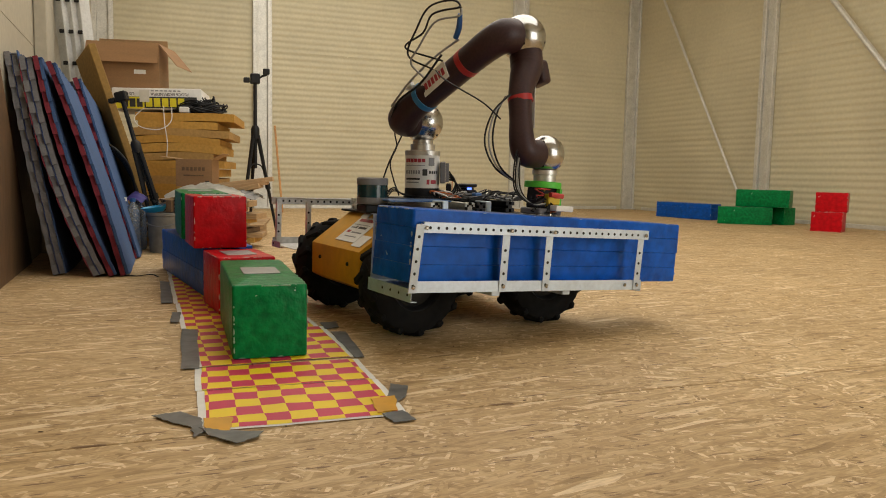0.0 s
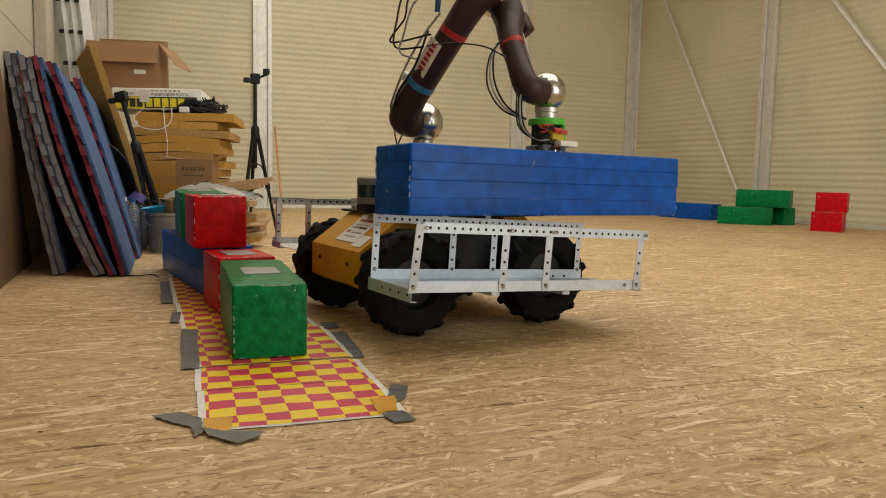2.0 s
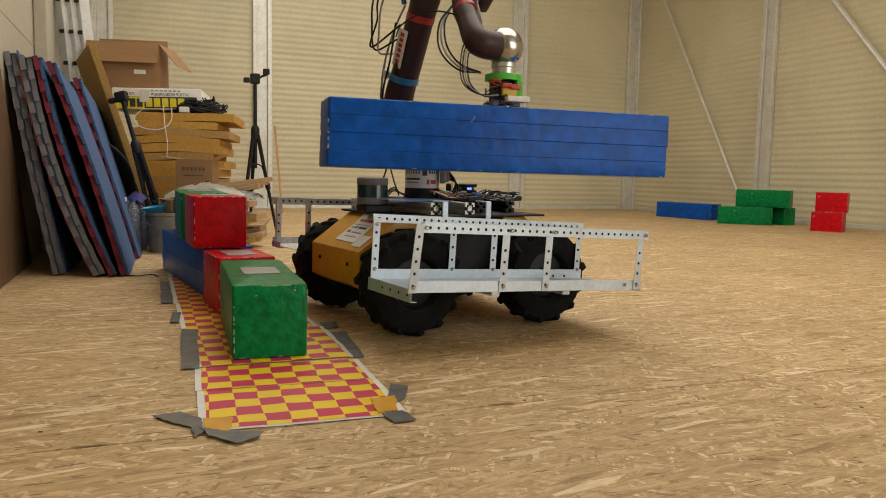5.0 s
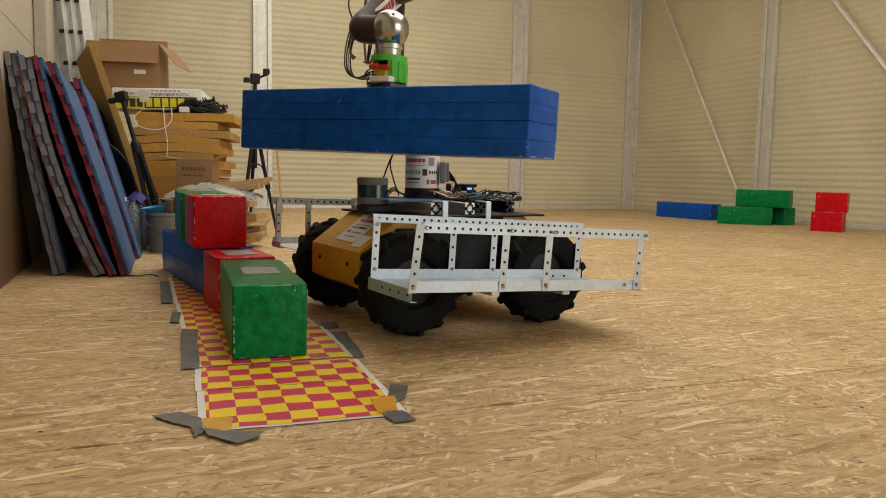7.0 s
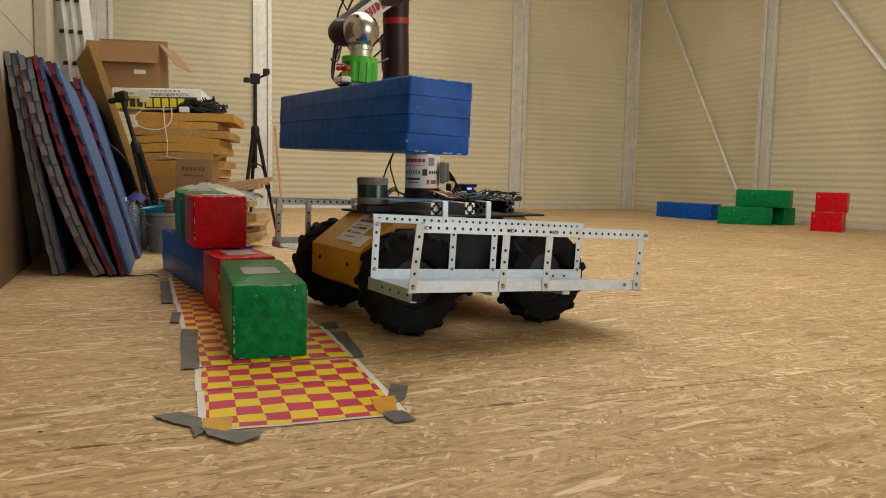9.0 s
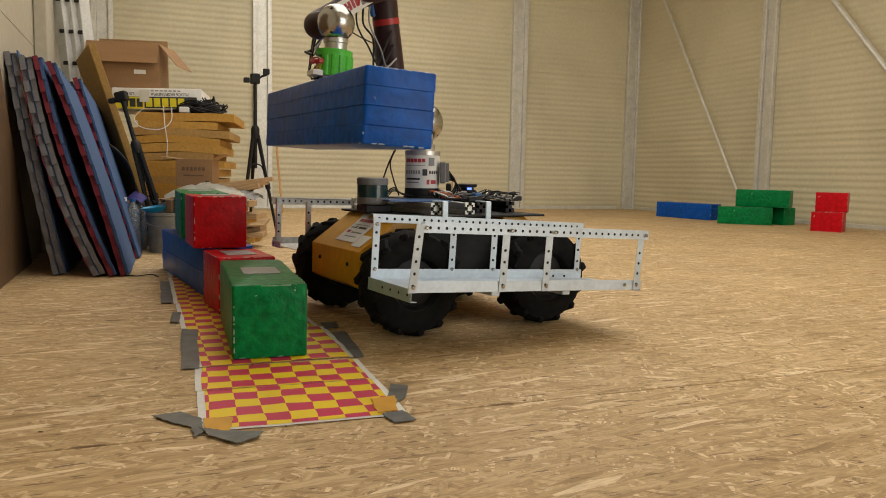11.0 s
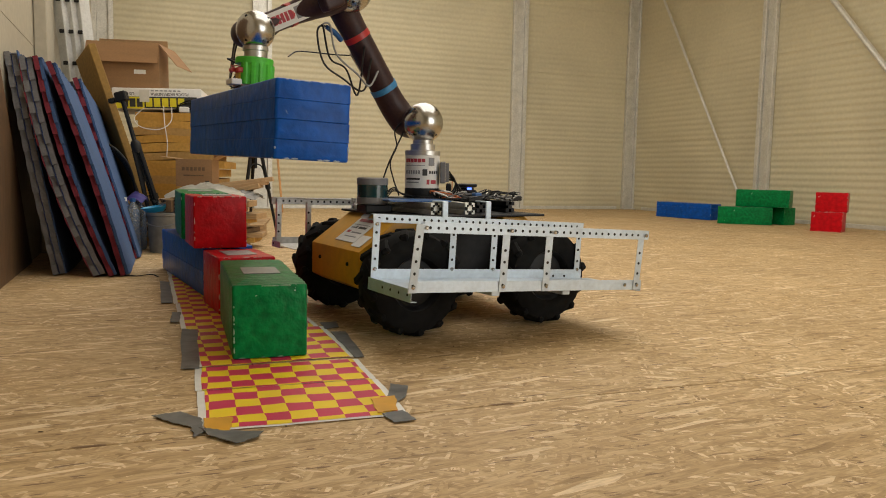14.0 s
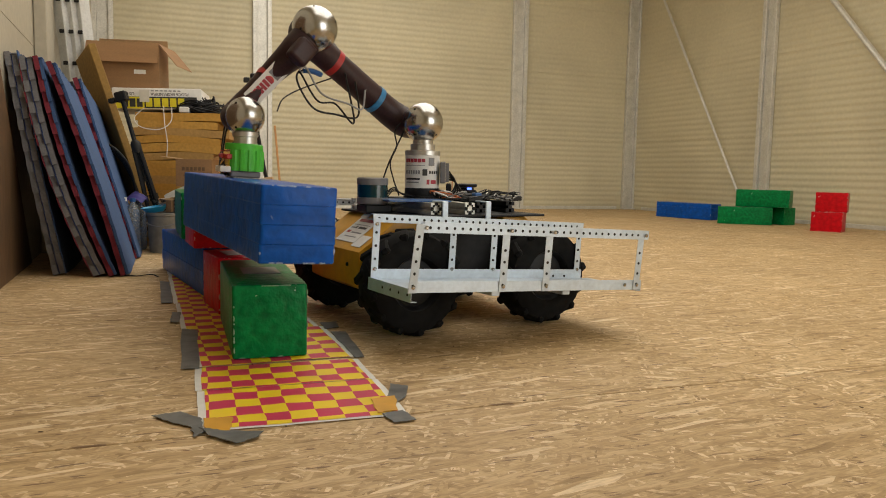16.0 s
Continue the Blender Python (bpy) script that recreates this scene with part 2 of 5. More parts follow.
def spline(points, n=8):
    """A smooth line through the points."""
    P = [Vector(p) for p in points]
    P = [P[0] * 2 - P[1]] + P + [P[-1] * 2 - P[-2]]
    out = []
    for i in range(1, len(P) - 2):
        for k in range(n):
            t = k / n
            out.append(0.5 * ((2 * P[i]) + (P[i + 1] - P[i - 1]) * t + (2 * P[i - 1] - 5 * P[i] + 4 * P[i + 1] - P[i + 2]) * t * t
                              + (3 * P[i] - P[i - 1] - 3 * P[i + 1] + P[i + 2]) * t ** 3))
    return out + [P[-2]]


def sweep(points, radius, seg=6, n=8, bm=None, squash=1.0):
    """A tube along a smooth line; radius: one number or one for each given point."""
    line = spline(points, n)
    rad = [radius] * len(line) if isinstance(radius, (int, float)) else [
        radius[min(i // n, len(radius) - 1)] + (radius[min(i // n + 1, len(radius) - 1)] - radius[min(i // n, len(radius) - 1)]) * ((i % n) / n) for i in range(len(line))]
    b = bmesh.new()
    rings, up = [], None
    for i, p in enumerate(line):
        d = (line[min(i + 1, len(line) - 1)] - line[max(i - 1, 0)]).normalized()
        up = (Vector((0, 0, 1)) if abs(d.z) < 0.9 else Vector((1, 0, 0))) if up is None else up
        up = (up - d * up.dot(d)).normalized()
        side = d.cross(up)
        rings.append([b.verts.new(p + rad[i] * (math.cos(2 * math.pi * k / seg) * side * squash + math.sin(2 * math.pi * k / seg) * up)) for k in range(seg)])
    for a, c in zip(rings, rings[1:]):
        for k in range(seg):
            b.faces.new((a[k], a[(k + 1) % seg], c[(k + 1) % seg], c[k]))
    b.faces.new(rings[0][::-1])
    b.faces.new(rings[-1])
    bmesh.ops.recalc_face_normals(b, faces=b.faces[:])
    return joined(bm, b)


def bar(a, c, w, h, bev=0.0, bm=None):
    """A straight bar of section w x h from a to c."""
    a, c = Vector(a), Vector(c)
    m = Matrix.Translation((a + c) / 2) @ (c - a).to_track_quat("X", "Z").to_matrix().to_4x4()
    n = (c - a).length / 2
    return moved(box((-n, -w / 2, -h / 2), (n, w / 2, h / 2), bev, 1), m, bm)


def plate_poly(outline, z0, z1, bm=None):
    """A flat plate with the given outline."""
    b = bmesh.new()
    f = b.faces.new([b.verts.new((x, y, z0)) for x, y in outline])
    e = bmesh.ops.extrude_face_region(b, geom=[f])
    bmesh.ops.translate(b, vec=(0, 0, z1 - z0), verts=[g for g in e["geom"] if isinstance(g, bmesh.types.BMVert)])
    bmesh.ops.recalc_face_normals(b, faces=b.faces[:])
    return joined(bm, b)


def ball(r, seg=40, bm=None):
    b = bmesh.new()
    bmesh.ops.create_uvsphere(b, u_segments=seg, v_segments=seg // 2, radius=r)
    return joined(bm, b)


def lettering(words, height, m, material, parent):
    """Words as thin flat letters, lying in the xy plane of m."""
    cu = bpy.data.curves.new("words", "FONT")
    cu.body, cu.size, cu.extrude = words, height * 1.4, 0.0004
    ob = bpy.data.objects.new("words", cu)
    me = bpy.data.meshes.new_from_object(ob)
    bpy.data.objects.remove(ob)
    me.materials.clear()
    me.materials.append(material)
    o = new("lettering", me)
    o.parent = parent
    o.matrix_basis = m
    return o


# ---- the hall ----
def panel_wall(name, length, height, m, label, material, rib=0.078):
    """A wall of stacked horizontal panels with shallow ribs; x along it, faces +y."""
    b = bmesh.new()
    prof = [(-0.08, 0.0), (0.0, 0.0)]
    z = 0.0
    while z < height - 0.001:
        s = min(rib, height - z)
        prof += [(0.0, z + s * 0.18), (-0.0050, z + s * 0.55), (-0.0050, z + s * 0.70), (0.0, z + s)]
        if int((z + s) / 1.03) > int(z / 1.03) and z + s < height - 0.1:
            prof += [(-0.005, z + s + 0.001), (-0.005, z + s + 0.0035), (0.0, z + s + 0.0045)]
        z += s
    prof += [(-0.08, height)]
    ends = [[b.verts.new((x, y, zz)) for y, zz in prof] for x in (0, length)]
    n = len(prof)
    for i in range(n):
        b.faces.new((ends[0][i], ends[0][(i + 1) % n], ends[1][(i + 1) % n], ends[1][i]))
    b.faces.new(ends[0])
    b.faces.new(ends[1][::-1])
    bmesh.ops.recalc_face_normals(b, faces=b.faces[:])
    return solid(name, b, material, m, label, "wall", kind="structure")


back_wall = panel_wall("wall_north", ROOM_W, ROOM_H, ROOM @ pose(ROOM_W, 0, 0, 0, 0, 180), "cream ribbed sandwich panel gable wall of the hall", WALL)
right_wall = panel_wall("wall_east", ROOM_L, ROOM_H, ROOM @ pose(ROOM_W, -ROOM_L, 0, 0, 0, 90), "cream ribbed sandwich panel side wall of the hall", WALL)
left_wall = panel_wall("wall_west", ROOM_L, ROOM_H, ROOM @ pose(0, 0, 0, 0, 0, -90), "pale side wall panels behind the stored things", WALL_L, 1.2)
b = box((0, -0.12, 0), (DOOR_A, 0, ROOM_H))
b = box((DOOR_B, -0.12, 0), (ROOM_W, 0, ROOM_H), bm=b)
b = box((DOOR_A, -0.12, DOOR_H), (DOOR_B, 0, ROOM_H), bm=b)
solid("wall_south", b, WALL, ROOM @ pose(0, -ROOM_L, 0), "cream end wall with a wide open gate", "wall", kind="structure")
b = box((-0.1, -ROOM_L - 0.1, ROOM_H), (ROOF_X0, 0.1, ROOM_H + 0.1))
b = box((ROOF_X1, -ROOM_L - 0.1, ROOM_H), (ROOM_W + 0.1, 0.1, ROOM_H + 0.1), bm=b)
b = box((ROOF_X0, ROOF_Y1, ROOM_H), (ROOF_X1, 0.1, ROOM_H + 0.1), bm=b)
b = box((ROOF_X0, -ROOM_L - 0.1, ROOM_H), (ROOF_X1, ROOF_Y0, ROOM_H + 0.1), bm=b)
solid("ceiling", b, CEIL, ROOM, "pale roof sheets of the hall with a long skylight", "ceiling", kind="structure")
# opaque pane out of view, added to keep sun patches off the floor
solid("skylight", box((ROOF_X0 - 0.1, ROOF_Y0 - 0.1, ROOM_H + 0.104), (ROOF_X1 + 0.1, ROOF_Y1 + 0.1, ROOM_H + 0.13)), CEIL, ROOM, "opaque unseen pane that keeps the sun out of the skylight", "skylight", kind="structure")
solid("ground", box((-30, -60, -0.30), (30, 30, -0.26)), surface("outdoor_gravel", (0.28, 0.26, 0.23), 0.9, 0, 0.2, 30, 2, 0.3), ROOM,
      "grey gravel ground outside the hall", "ground", kind="structure")
floor = solid("floor", box((-0.1, -ROOM_L - 0.1, -0.26), (ROOM_W + 0.1, 0.1, -0.020)), surface("dark_subfloor", (0.10, 0.07, 0.04), 0.9), ROOM,
              "floor of laid oriented strand boards", "floor", kind="structure")


def post(x, y, w, label, turn=0.0):
    """A rolled steel post: two flanges and a recessed web."""
    t = thing("steel_post", ROOM @ pose(x, y, 0, 0, 0, turn), label, "post", "steel posts of the hall", "structure")
    for s in (-1, 1):
        part("flange", box((s * w / 2 - 0.03, -0.06, 0), (s * w / 2 + 0.03, 0.0, ROOM_H), 0.004, 1), GALV, t)
    part("web", box((-w / 2 + 0.032, -0.025, 0.0), (w / 2 - 0.032, 0.0, ROOM_H)), GALV, t)
    part("base_plate", box((-w / 2 - 0.03, -0.10, 0), (w / 2 + 0.03, -0.062, 0.02), 0.003, 1), GALV, t)
    return t


for x in (0.12, 2.065, 5.905, 7.97):
    post(x, -0.002, 0.19, "galvanised steel post on the gable wall")
for y in (-2.845, -6.2, -9.4):
    post(ROOM_W - 0.002, y, 0.17, "galvanised steel post on the ribbed side wall", -90)
post(0.002, -1.6, 0.12, "pale steel post between side wall panels", 90)
post(0.002, -3.4, 0.12, "pale steel post between side wall panels", 90)
for a, c, r in (((7.93, -2.627, 0.22), (7.93, -0.356, 3.9), 0.018), ((7.93, -5.915, 0.22), (7.93, -2.73, 3.9), 0.032)):
    t = thing("diagonal_brace", ROOM, "thin galvanised diagonal brace along the ribbed wall", "brace", "diagonal braces", "structure")
    part("tube", sweep([a, ((a[0] + c[0]) / 2, (a[1] + c[1]) / 2, (a[2] + c[2]) / 2), c], r, 10, 2), GALV, t, smooth=True)
    part("foot_bracket", box((a[0] - 0.03, a[1] - 0.05, a[2] - 0.1), (ROOM_W - 0.064, a[1] + 0.03, a[2] + 0.03), 0.004, 1), GALV, t)
for nm, lo, hi in (("trim_north", (0.25, -0.025, 0.0), (ROOM_W - 0.3, -0.002, 0.05)), ("trim_east", (ROOM_W - 0.025, -ROOM_L + 0.1, 0.0), (ROOM_W - 0.002, -0.3, 0.05))):
    solid(nm, box(lo, hi, 0.003, 1), GALV, ROOM, "low metal base rail along the wall", "trim", kind="structure")


# ---- the foam bricks ----
CHIPS = {m.name: surface("bared_" + m.name, c, 0.8) for m, c in ((RED_PAINT, (0.55, 0.34, 0.30)), (GREEN_PAINT, (0.22, 0.38, 0.26)), (BLUE_PAINT, (0.30, 0.38, 0.52)))}


def brick(length, material, m, label, group="", plate=True, seed=1):
    """A painted foam brick glued from layers, with soft dented edges."""
    rng = random.Random(seed)
    t = thing("foam_brick", m, label, "foam brick", group)
    chips = CHIPS[material.name]
    layers = 4 if material is BLUE_PAINT else 1
    h = 0.203 / layers
    for k in range(layers):
        b = bmesh.new()
        bmesh.ops.create_cube(b, size=1)
        dx, dy = rng.uniform(-0.002, 0.002), rng.uniform(-0.002, 0.002)
        for v in b.verts:
            v.co = Vector((v.co.x * (length - rng.uniform(0, 0.003)) + dx, v.co.y * (0.203 - rng.uniform(0, 0.002)) + dy, (k + 0.5) * h + v.co.z * (h - 0.0004)))
        top, bottom = k == layers - 1, k == 0
        corners = [e for e in b.edges if abs(e.verts[0].co.z - e.verts[1].co.z) > h / 2]
        bmesh.ops.bevel(b, geom=corners, offset=0.009, segments=4, affect="EDGES", profile=0.5)
        rims = {}
        for e in b.edges:
            z0, z1 = e.verts[0].co.z, e.verts[1].co.z
            if abs(z0 - z1) < 1e-6:
                rims.setdefault(z0 > (k + 0.5) * h, []).append(e)
        for upper_rim, edges in rims.items():
            soft = (upper_rim and top) or (not upper_rim and bottom)
            bmesh.ops.bevel(b, geom=edges, offset=0.006 if soft else 0.0010, segments=3 if soft else 1, affect="EDGES", profile=0.5)
        part("layer", b, material, t, smooth=True)
    # paint chipped off along the edges
    bm = bmesh.new()
    hx, hy, hz = length / 2, 0.1015, 0.203
    for k in range(int((30 if material is BLUE_PAINT else 60) + 50 * length)):
        ax = rng.choice("xxyyz")
        sx, sy, top = rng.choice((-1, 1)), rng.choice((-1, 1)), rng.choice((0, 1, 1))
        c = Vector({"x": (rng.uniform(-hx + 0.02, hx - 0.02), sy * (hy - 0.0029), top * (hz - 0.0058) + 0.0029), "y": (sx * (hx - 0.0031), rng.uniform(-hy + 0.02, hy - 0.02), top * (hz - 0.0058) + 0.0029),
                    "z": (sx * (hx - 0.0034), sy * (hy - 0.0031), rng.uniform(0.01, hz - 0.01))}[ax])
        n = rng.uniform(0.003, 0.012) if rng.random() < 0.92 else rng.uniform(0.012, 0.02)
        w = rng.uniform(0.0022, 0.0034)
        e = {"x": (n, w, w), "y": (w, n, w), "z": (w, w, n)}[ax]
        b = bmesh.new()
        bmesh.ops.create_icosphere(b, subdivisions=1, radius=1.0)
        for v in b.verts:
            v.co = Vector([c[i] + v.co[i] * e[i] * rng.uniform(0.7, 1.1) for i in range(3)])
        bm = joined(bm, b)
    tagged(part("chipped_edge", bm, chips, t, "pale chips along the edges"), kind="stuff")
    if plate:
        part("steel_plate", box((-0.075, -0.055, 0.2032), (0.075, 0.055, 0.2052), 0.0008, 1), PLATE, t, "thin grey steel plate")
    return t


CARRIED = brick(1.123, BLUE_PAINT, pose(0.312, 2.453, 0.18, 0, 0, 33.9), "long glossy blue painted foam brick held by the gripper", seed=3)
G_WALL = "bricks of the wall being built"
brick(0.60, GREEN_PAINT, pose(-0.566, 2.316, 0.004, 0, 0, -70.5), "green painted foam brick with steel plate on the chequered strip", G_WALL, seed=4)
brick(0.30, RED_PAINT, pose(-0.768, 2.807, 0.004, 0, 0, -62), "red painted foam brick standing behind the green one", G_WALL, seed=5)
brick(0.98, BLUE_PAINT, pose(-1.113, 3.476, 0.004, 0, 0, -60.4), "blue painted foam brick lying on the chequered strip", G_WALL, seed=6)
brick(0.30, RED_PAINT, pose(-0.932, 3.075, 0.2095, 0, 0, -65), "scuffed red foam brick stacked on the blue one", G_WALL, seed=7)
brick(0.60, GREEN_PAINT, pose(-1.165, 3.60, 0.2095, 0, 0, -68), "green foam brick stacked behind the red one", G_WALL, seed=8)
G_FAR = "spare bricks by the side wall"
brick(0.90, BLUE_PAINT, pose(3.23, 10.0, 0, 0, 0, -58), "blue foam brick lying on the floor by the wall", G_FAR, False, seed=9)
brick(0.60, GREEN_PAINT, pose(3.56, 8.93, 0, 0, 0, -20), "green foam brick under another green one", G_FAR, False, seed=10)
brick(0.60, GREEN_PAINT, pose(3.93, 9.14, 0, 0, 0, -62), "green foam brick seen from its end", G_FAR, False, seed=11)
brick(0.60, GREEN_PAINT, pose(3.80, 8.98, 0.204, 0, 0, -35), "green foam brick stacked on two others", G_FAR, False, seed=12)
brick(0.30, RED_PAINT, pose(4.03, 7.90, 0, 0, 0, -38), "chipped red foam brick on the floor", G_FAR, False, seed=13)
brick(0.30, RED_PAINT, pose(4.06, 7.90, 0.204, 0, 0, -33), "bright red foam brick stacked on another", G_FAR, False, seed=14)

# ---- chequered strip and its tape ----
STRIP = pose(0, 0, 0, 0, 0, 21.5)


def sheet(x0, x1, y0, y1, m, seed):
    rng = random.Random(seed)
    t = thing("chequered_sheet", m, "paper sheet printed with red and yellow chequers", "paper sheet", "chequered sheets")
    for nm, inset, dz, mt in (("paper", 0.0, 0.0, WHITE), ("print", 0.016, 0.0008, CHEQ)):
        b = bmesh.new()
        nx, ny = 24, max(6, int((y1 - y0) * 50))
        grid = []
        for j in range(ny + 1):
            row = []
            for i in range(nx + 1):
                x = x0 + inset + (x1 - x0 - 2 * inset) * i / nx
                y = y0 + (inset * 0.6 if seed == 1 else -0.0005) + (y1 - y0 - (inset * 0.6 if seed == 1 else -0.0005)) * j / ny
                ex = 0.004 * noise.noise(Vector((x * 9, y * 9, seed)))
                row.append(b.verts.new((x + (ex if i in (0, nx) else 0), y, 0.0012 + dz + 0.0012 * (1 + noise.noise(Vector((x * 14, y * 14, seed)))))))
            grid.append(row)
        for j in range(ny):
            for i in range(nx):
                b.faces.new((grid[j][i], grid[j][i + 1], grid[j + 1][i + 1], grid[j + 1][i]))
        part(nm, b, mt, t, smooth=True)
    return t


NEAR = pose(0, 0, 0, 0, 0, 18.8)
for k, (x0, y0, y1, m) in enumerate(((0.016, 1.512, 1.800, NEAR), (0.013, 1.8045, 2.016, NEAR), (0.112, 2.0215, 2.457, STRIP), (0.096, 2.460, 3.017, STRIP), (0.090, 3.020, 4.10, STRIP))):
    sheet(x0, x0 + 0.43, y0, y1, m, k + 1)


def tape(points, label, material=TAPE, z=0.004, seed=0):
    """A torn strip of tape with a ragged end."""
    rng = random.Random(seed)
    out = []
    for i, (x, y) in enumerate(points):
        x2, y2 = points[(i + 1) % len(points)]
        for k in range(6):
            f = k / 6
            j = 0.003 if k else 0.0
            out.append((x + (x2 - x) * f + rng.uniform(-j, j), y + (y2 - y) * f + rng.uniform(-j, j)))
    b = plate_poly(out, z, z + 0.0012)
    return solid("tape_strip", b, material, Matrix(), label, "tape", "tape strips")


LT = "torn strip of grey duct tape holding the paper"
tape([(-0.599, 1.525), (-0.551, 1.555), (-0.490, 1.514), (-0.461, 1.437), (-0.471, 1.405), (-0.496, 1.462), (-0.548, 1.489)], LT, seed=1)
tape([(-0.477, 1.453), (-0.418, 1.437), (-0.345, 1.441), (-0.350, 1.406), (-0.380, 1.370), (-0.440, 1.407)], LT, z=0.0062, seed=2)
tape([(-0.123, 1.802), (-0.078, 1.786), (-0.080, 1.697), (-0.097, 1.649), (-0.122, 1.681)], LT, seed=3)
tape([(-0.123, 1.571), (-0.081, 1.597), (-0.049, 1.535), (-0.095, 1.514)], LT, seed=4)
tape([(-0.834, 2.385), (-0.779, 2.373), (-0.623, 1.908), (-0.667, 1.893)], LT, seed=5)
tape([(-0.356, 2.389), (-0.308, 2.394), (-0.214, 2.069), (-0.239, 2.054)], LT, seed=6)
tape([(-1.290, 3.410), (-1.235, 3.382), (-1.030, 2.851), (-1.073, 2.846)], LT, seed=7)
tape([(-0.414, 2.531), (-0.360, 2.556), (-0.339, 2.462), (-0.381, 2.431)], LT, seed=8)
tape([(-0.965, 2.66), (-0.935, 2.67), (-0.88, 2.49), (-0.905, 2.48)], LT, seed=9)
tape([(-0.488, 1.514), (-0.430, 1.525), (-0.411, 1.440), (-0.460, 1.441)], "square of amber tape at the corner of the paper", ORANGE_TAPE, 0.0045, 10)
tape([(-0.157, 1.670), (-0.105, 1.700), (-0.091, 1.593), (-0.133, 1.571)], "square of amber tape at the corner of the paper", ORANGE_TAPE, 0.0048, 11)

# ---- the wheeled robot ----
ROBOT = pose(-0.030, 2.778, 0, 0, 0, 31)
robot = thing("wheeled_robot", ROBOT, "yellow and black four-wheeled robot with aluminium racks, standing on the floor", "robot")

# chassis
b = box((-0.25, -0.195, 0.135), (0.25, 0.195, 0.36), 0.012)
part("chassis", b, BLACK, robot, smooth=True)


def hood(side):
    """A folded sheet hood over one end of the chassis."""
    prof = [(-0.402, 0.150), (-0.402, 0.262), (-0.255, 0.370), (-0.16, 0.370), (-0.16, 0.128), (-0.36, 0.128)]
    b = bmesh.new()
    a = [b.verts.new((side * x, -0.205, z)) for x, z in prof]
    c = [b.verts.new((side * x, 0.205, z)) for x, z in prof]
    n = len(prof)
    for i in range(n):
        b.faces.new((a[i], a[(i + 1) % n], c[(i + 1) % n], c[i]))
    b.faces.new(a)
    b.faces.new(c[::-1])
    bmesh.ops.recalc_face_normals(b, faces=b.faces[:])
    bevel(b, 0.006, 2)
    return part("hood", b, YELLOW, robot, "yellow folded sheet metal hood", True)


front_hood, rear_hood = hood(1), hood(-1)
slope = math.atan2(0.108, 0.147)
for dy, dx, w, h in ((-0.03, 0.005, 0.155, 0.125), (-0.145, -0.045, 0.07, 0.055), (0.03, 0.083, 0.06, 0.030)):
    s = Matrix.Translation((-0.3285 + dx * 0.806, dy, 0.316 + dx * 0.592)) @ pose(0, 0, 0, 0, -math.degrees(slope), 0)
    st = part("sticker", box((-h / 2, -w / 2, 0.0015), (h / 2, w / 2, 0.003)), WHITE, front_hood, "white paper sticker with small print", m=s)
STICKER = Matrix.Translation((-0.3245, -0.03, 0.319)) @ pose(0, 0, 0, 0, -math.degrees(slope), 0)
for x, y0, y1, h, mt in ((0.040, -0.055, 0.060, 0.014, PRINT_RED), (0.022, -0.060, 0.065, 0.003, PRINT_GREY), (0.004, -0.055, 0.005, 0.010, PRINT_BLK), (0.004, 0.018, 0.030, 0.012, PRINT_BLK),
                         (0.004, 0.036, 0.062, 0.006, PRINT_GREY), (-0.020, -0.058, 0.020, 0.006, PRINT_GREY), (-0.020, 0.034, 0.058, 0.012, PRINT_RED), (-0.040, -0.050, 0.040, 0.004, PRINT_GREY)):
    part("print_bar", box((x, y0, 0.0032), (x + h, y1, 0.0038)), mt, front_hood, m=STICKER)
for y in (-0.12, 0.12):
    part("bolt", lathe([(0.007, 0), (0.007, 0.003), (0.004, 0.006)], 10, pose(-0.4025, y, 0.215, 0, -90, 0)), BLACK, front_hood)
for side in (-1, 1):
    part("side_panel", box((-0.19, side * 0.206 - 0.004, 0.16), (0.19, side * 0.206 + 0.004, 0.36), 0.003, 1), BLACK, robot, "black side panel")

# lettering on the side panel, drawn as plain bars
for k in range(10):
    x = -0.085 + k * 0.019 + (0.012 if k > 4 else 0)
    part("letter_bar", box((x, -0.2125, 0.318), (x + 0.012, -0.2108, 0.336)), PRINT_GREY, robot)


def wheel_meshes():
    r = 0.167
    tyre = lathe([(0.088, -0.055), (0.112, -0.065), (0.134, -0.066), (r - 0.014, -0.056), (r - 0.005, -0.036), (r - 0.002, 0.0), (r - 0.005, 0.036), (r - 0.014, 0.056), (0.134, 0.066), (0.112, 0.065), (0.088, 0.055)], 48, ring=True)
    rim = lathe([(0.02, 0.035), (0.05, 0.038), (0.075, 0.03), (0.086, 0.05), (0.092, 0.052), (0.092, -0.052), (0.086, -0.05), (0.075, -0.03), (0.05, -0.038), (0.02, -0.035)], 32, ring=True)
    hub = lathe([(0.03, -0.06), (0.03, 0.052), (0.022, 0.06), (0.012, 0.062)], 20)
    lug = bar((-0.018, 0.004, 0), (0.018, 0.062, -0.004), 0.028, 0.024, 0.006)
    return mesh_of("tread_lug", lug, RUBBER), mesh_of("tyre", tyre, RUBBER, True), mesh_of("rim", rim, BLACK, True), mesh_of("hub", hub, BLACK, True)


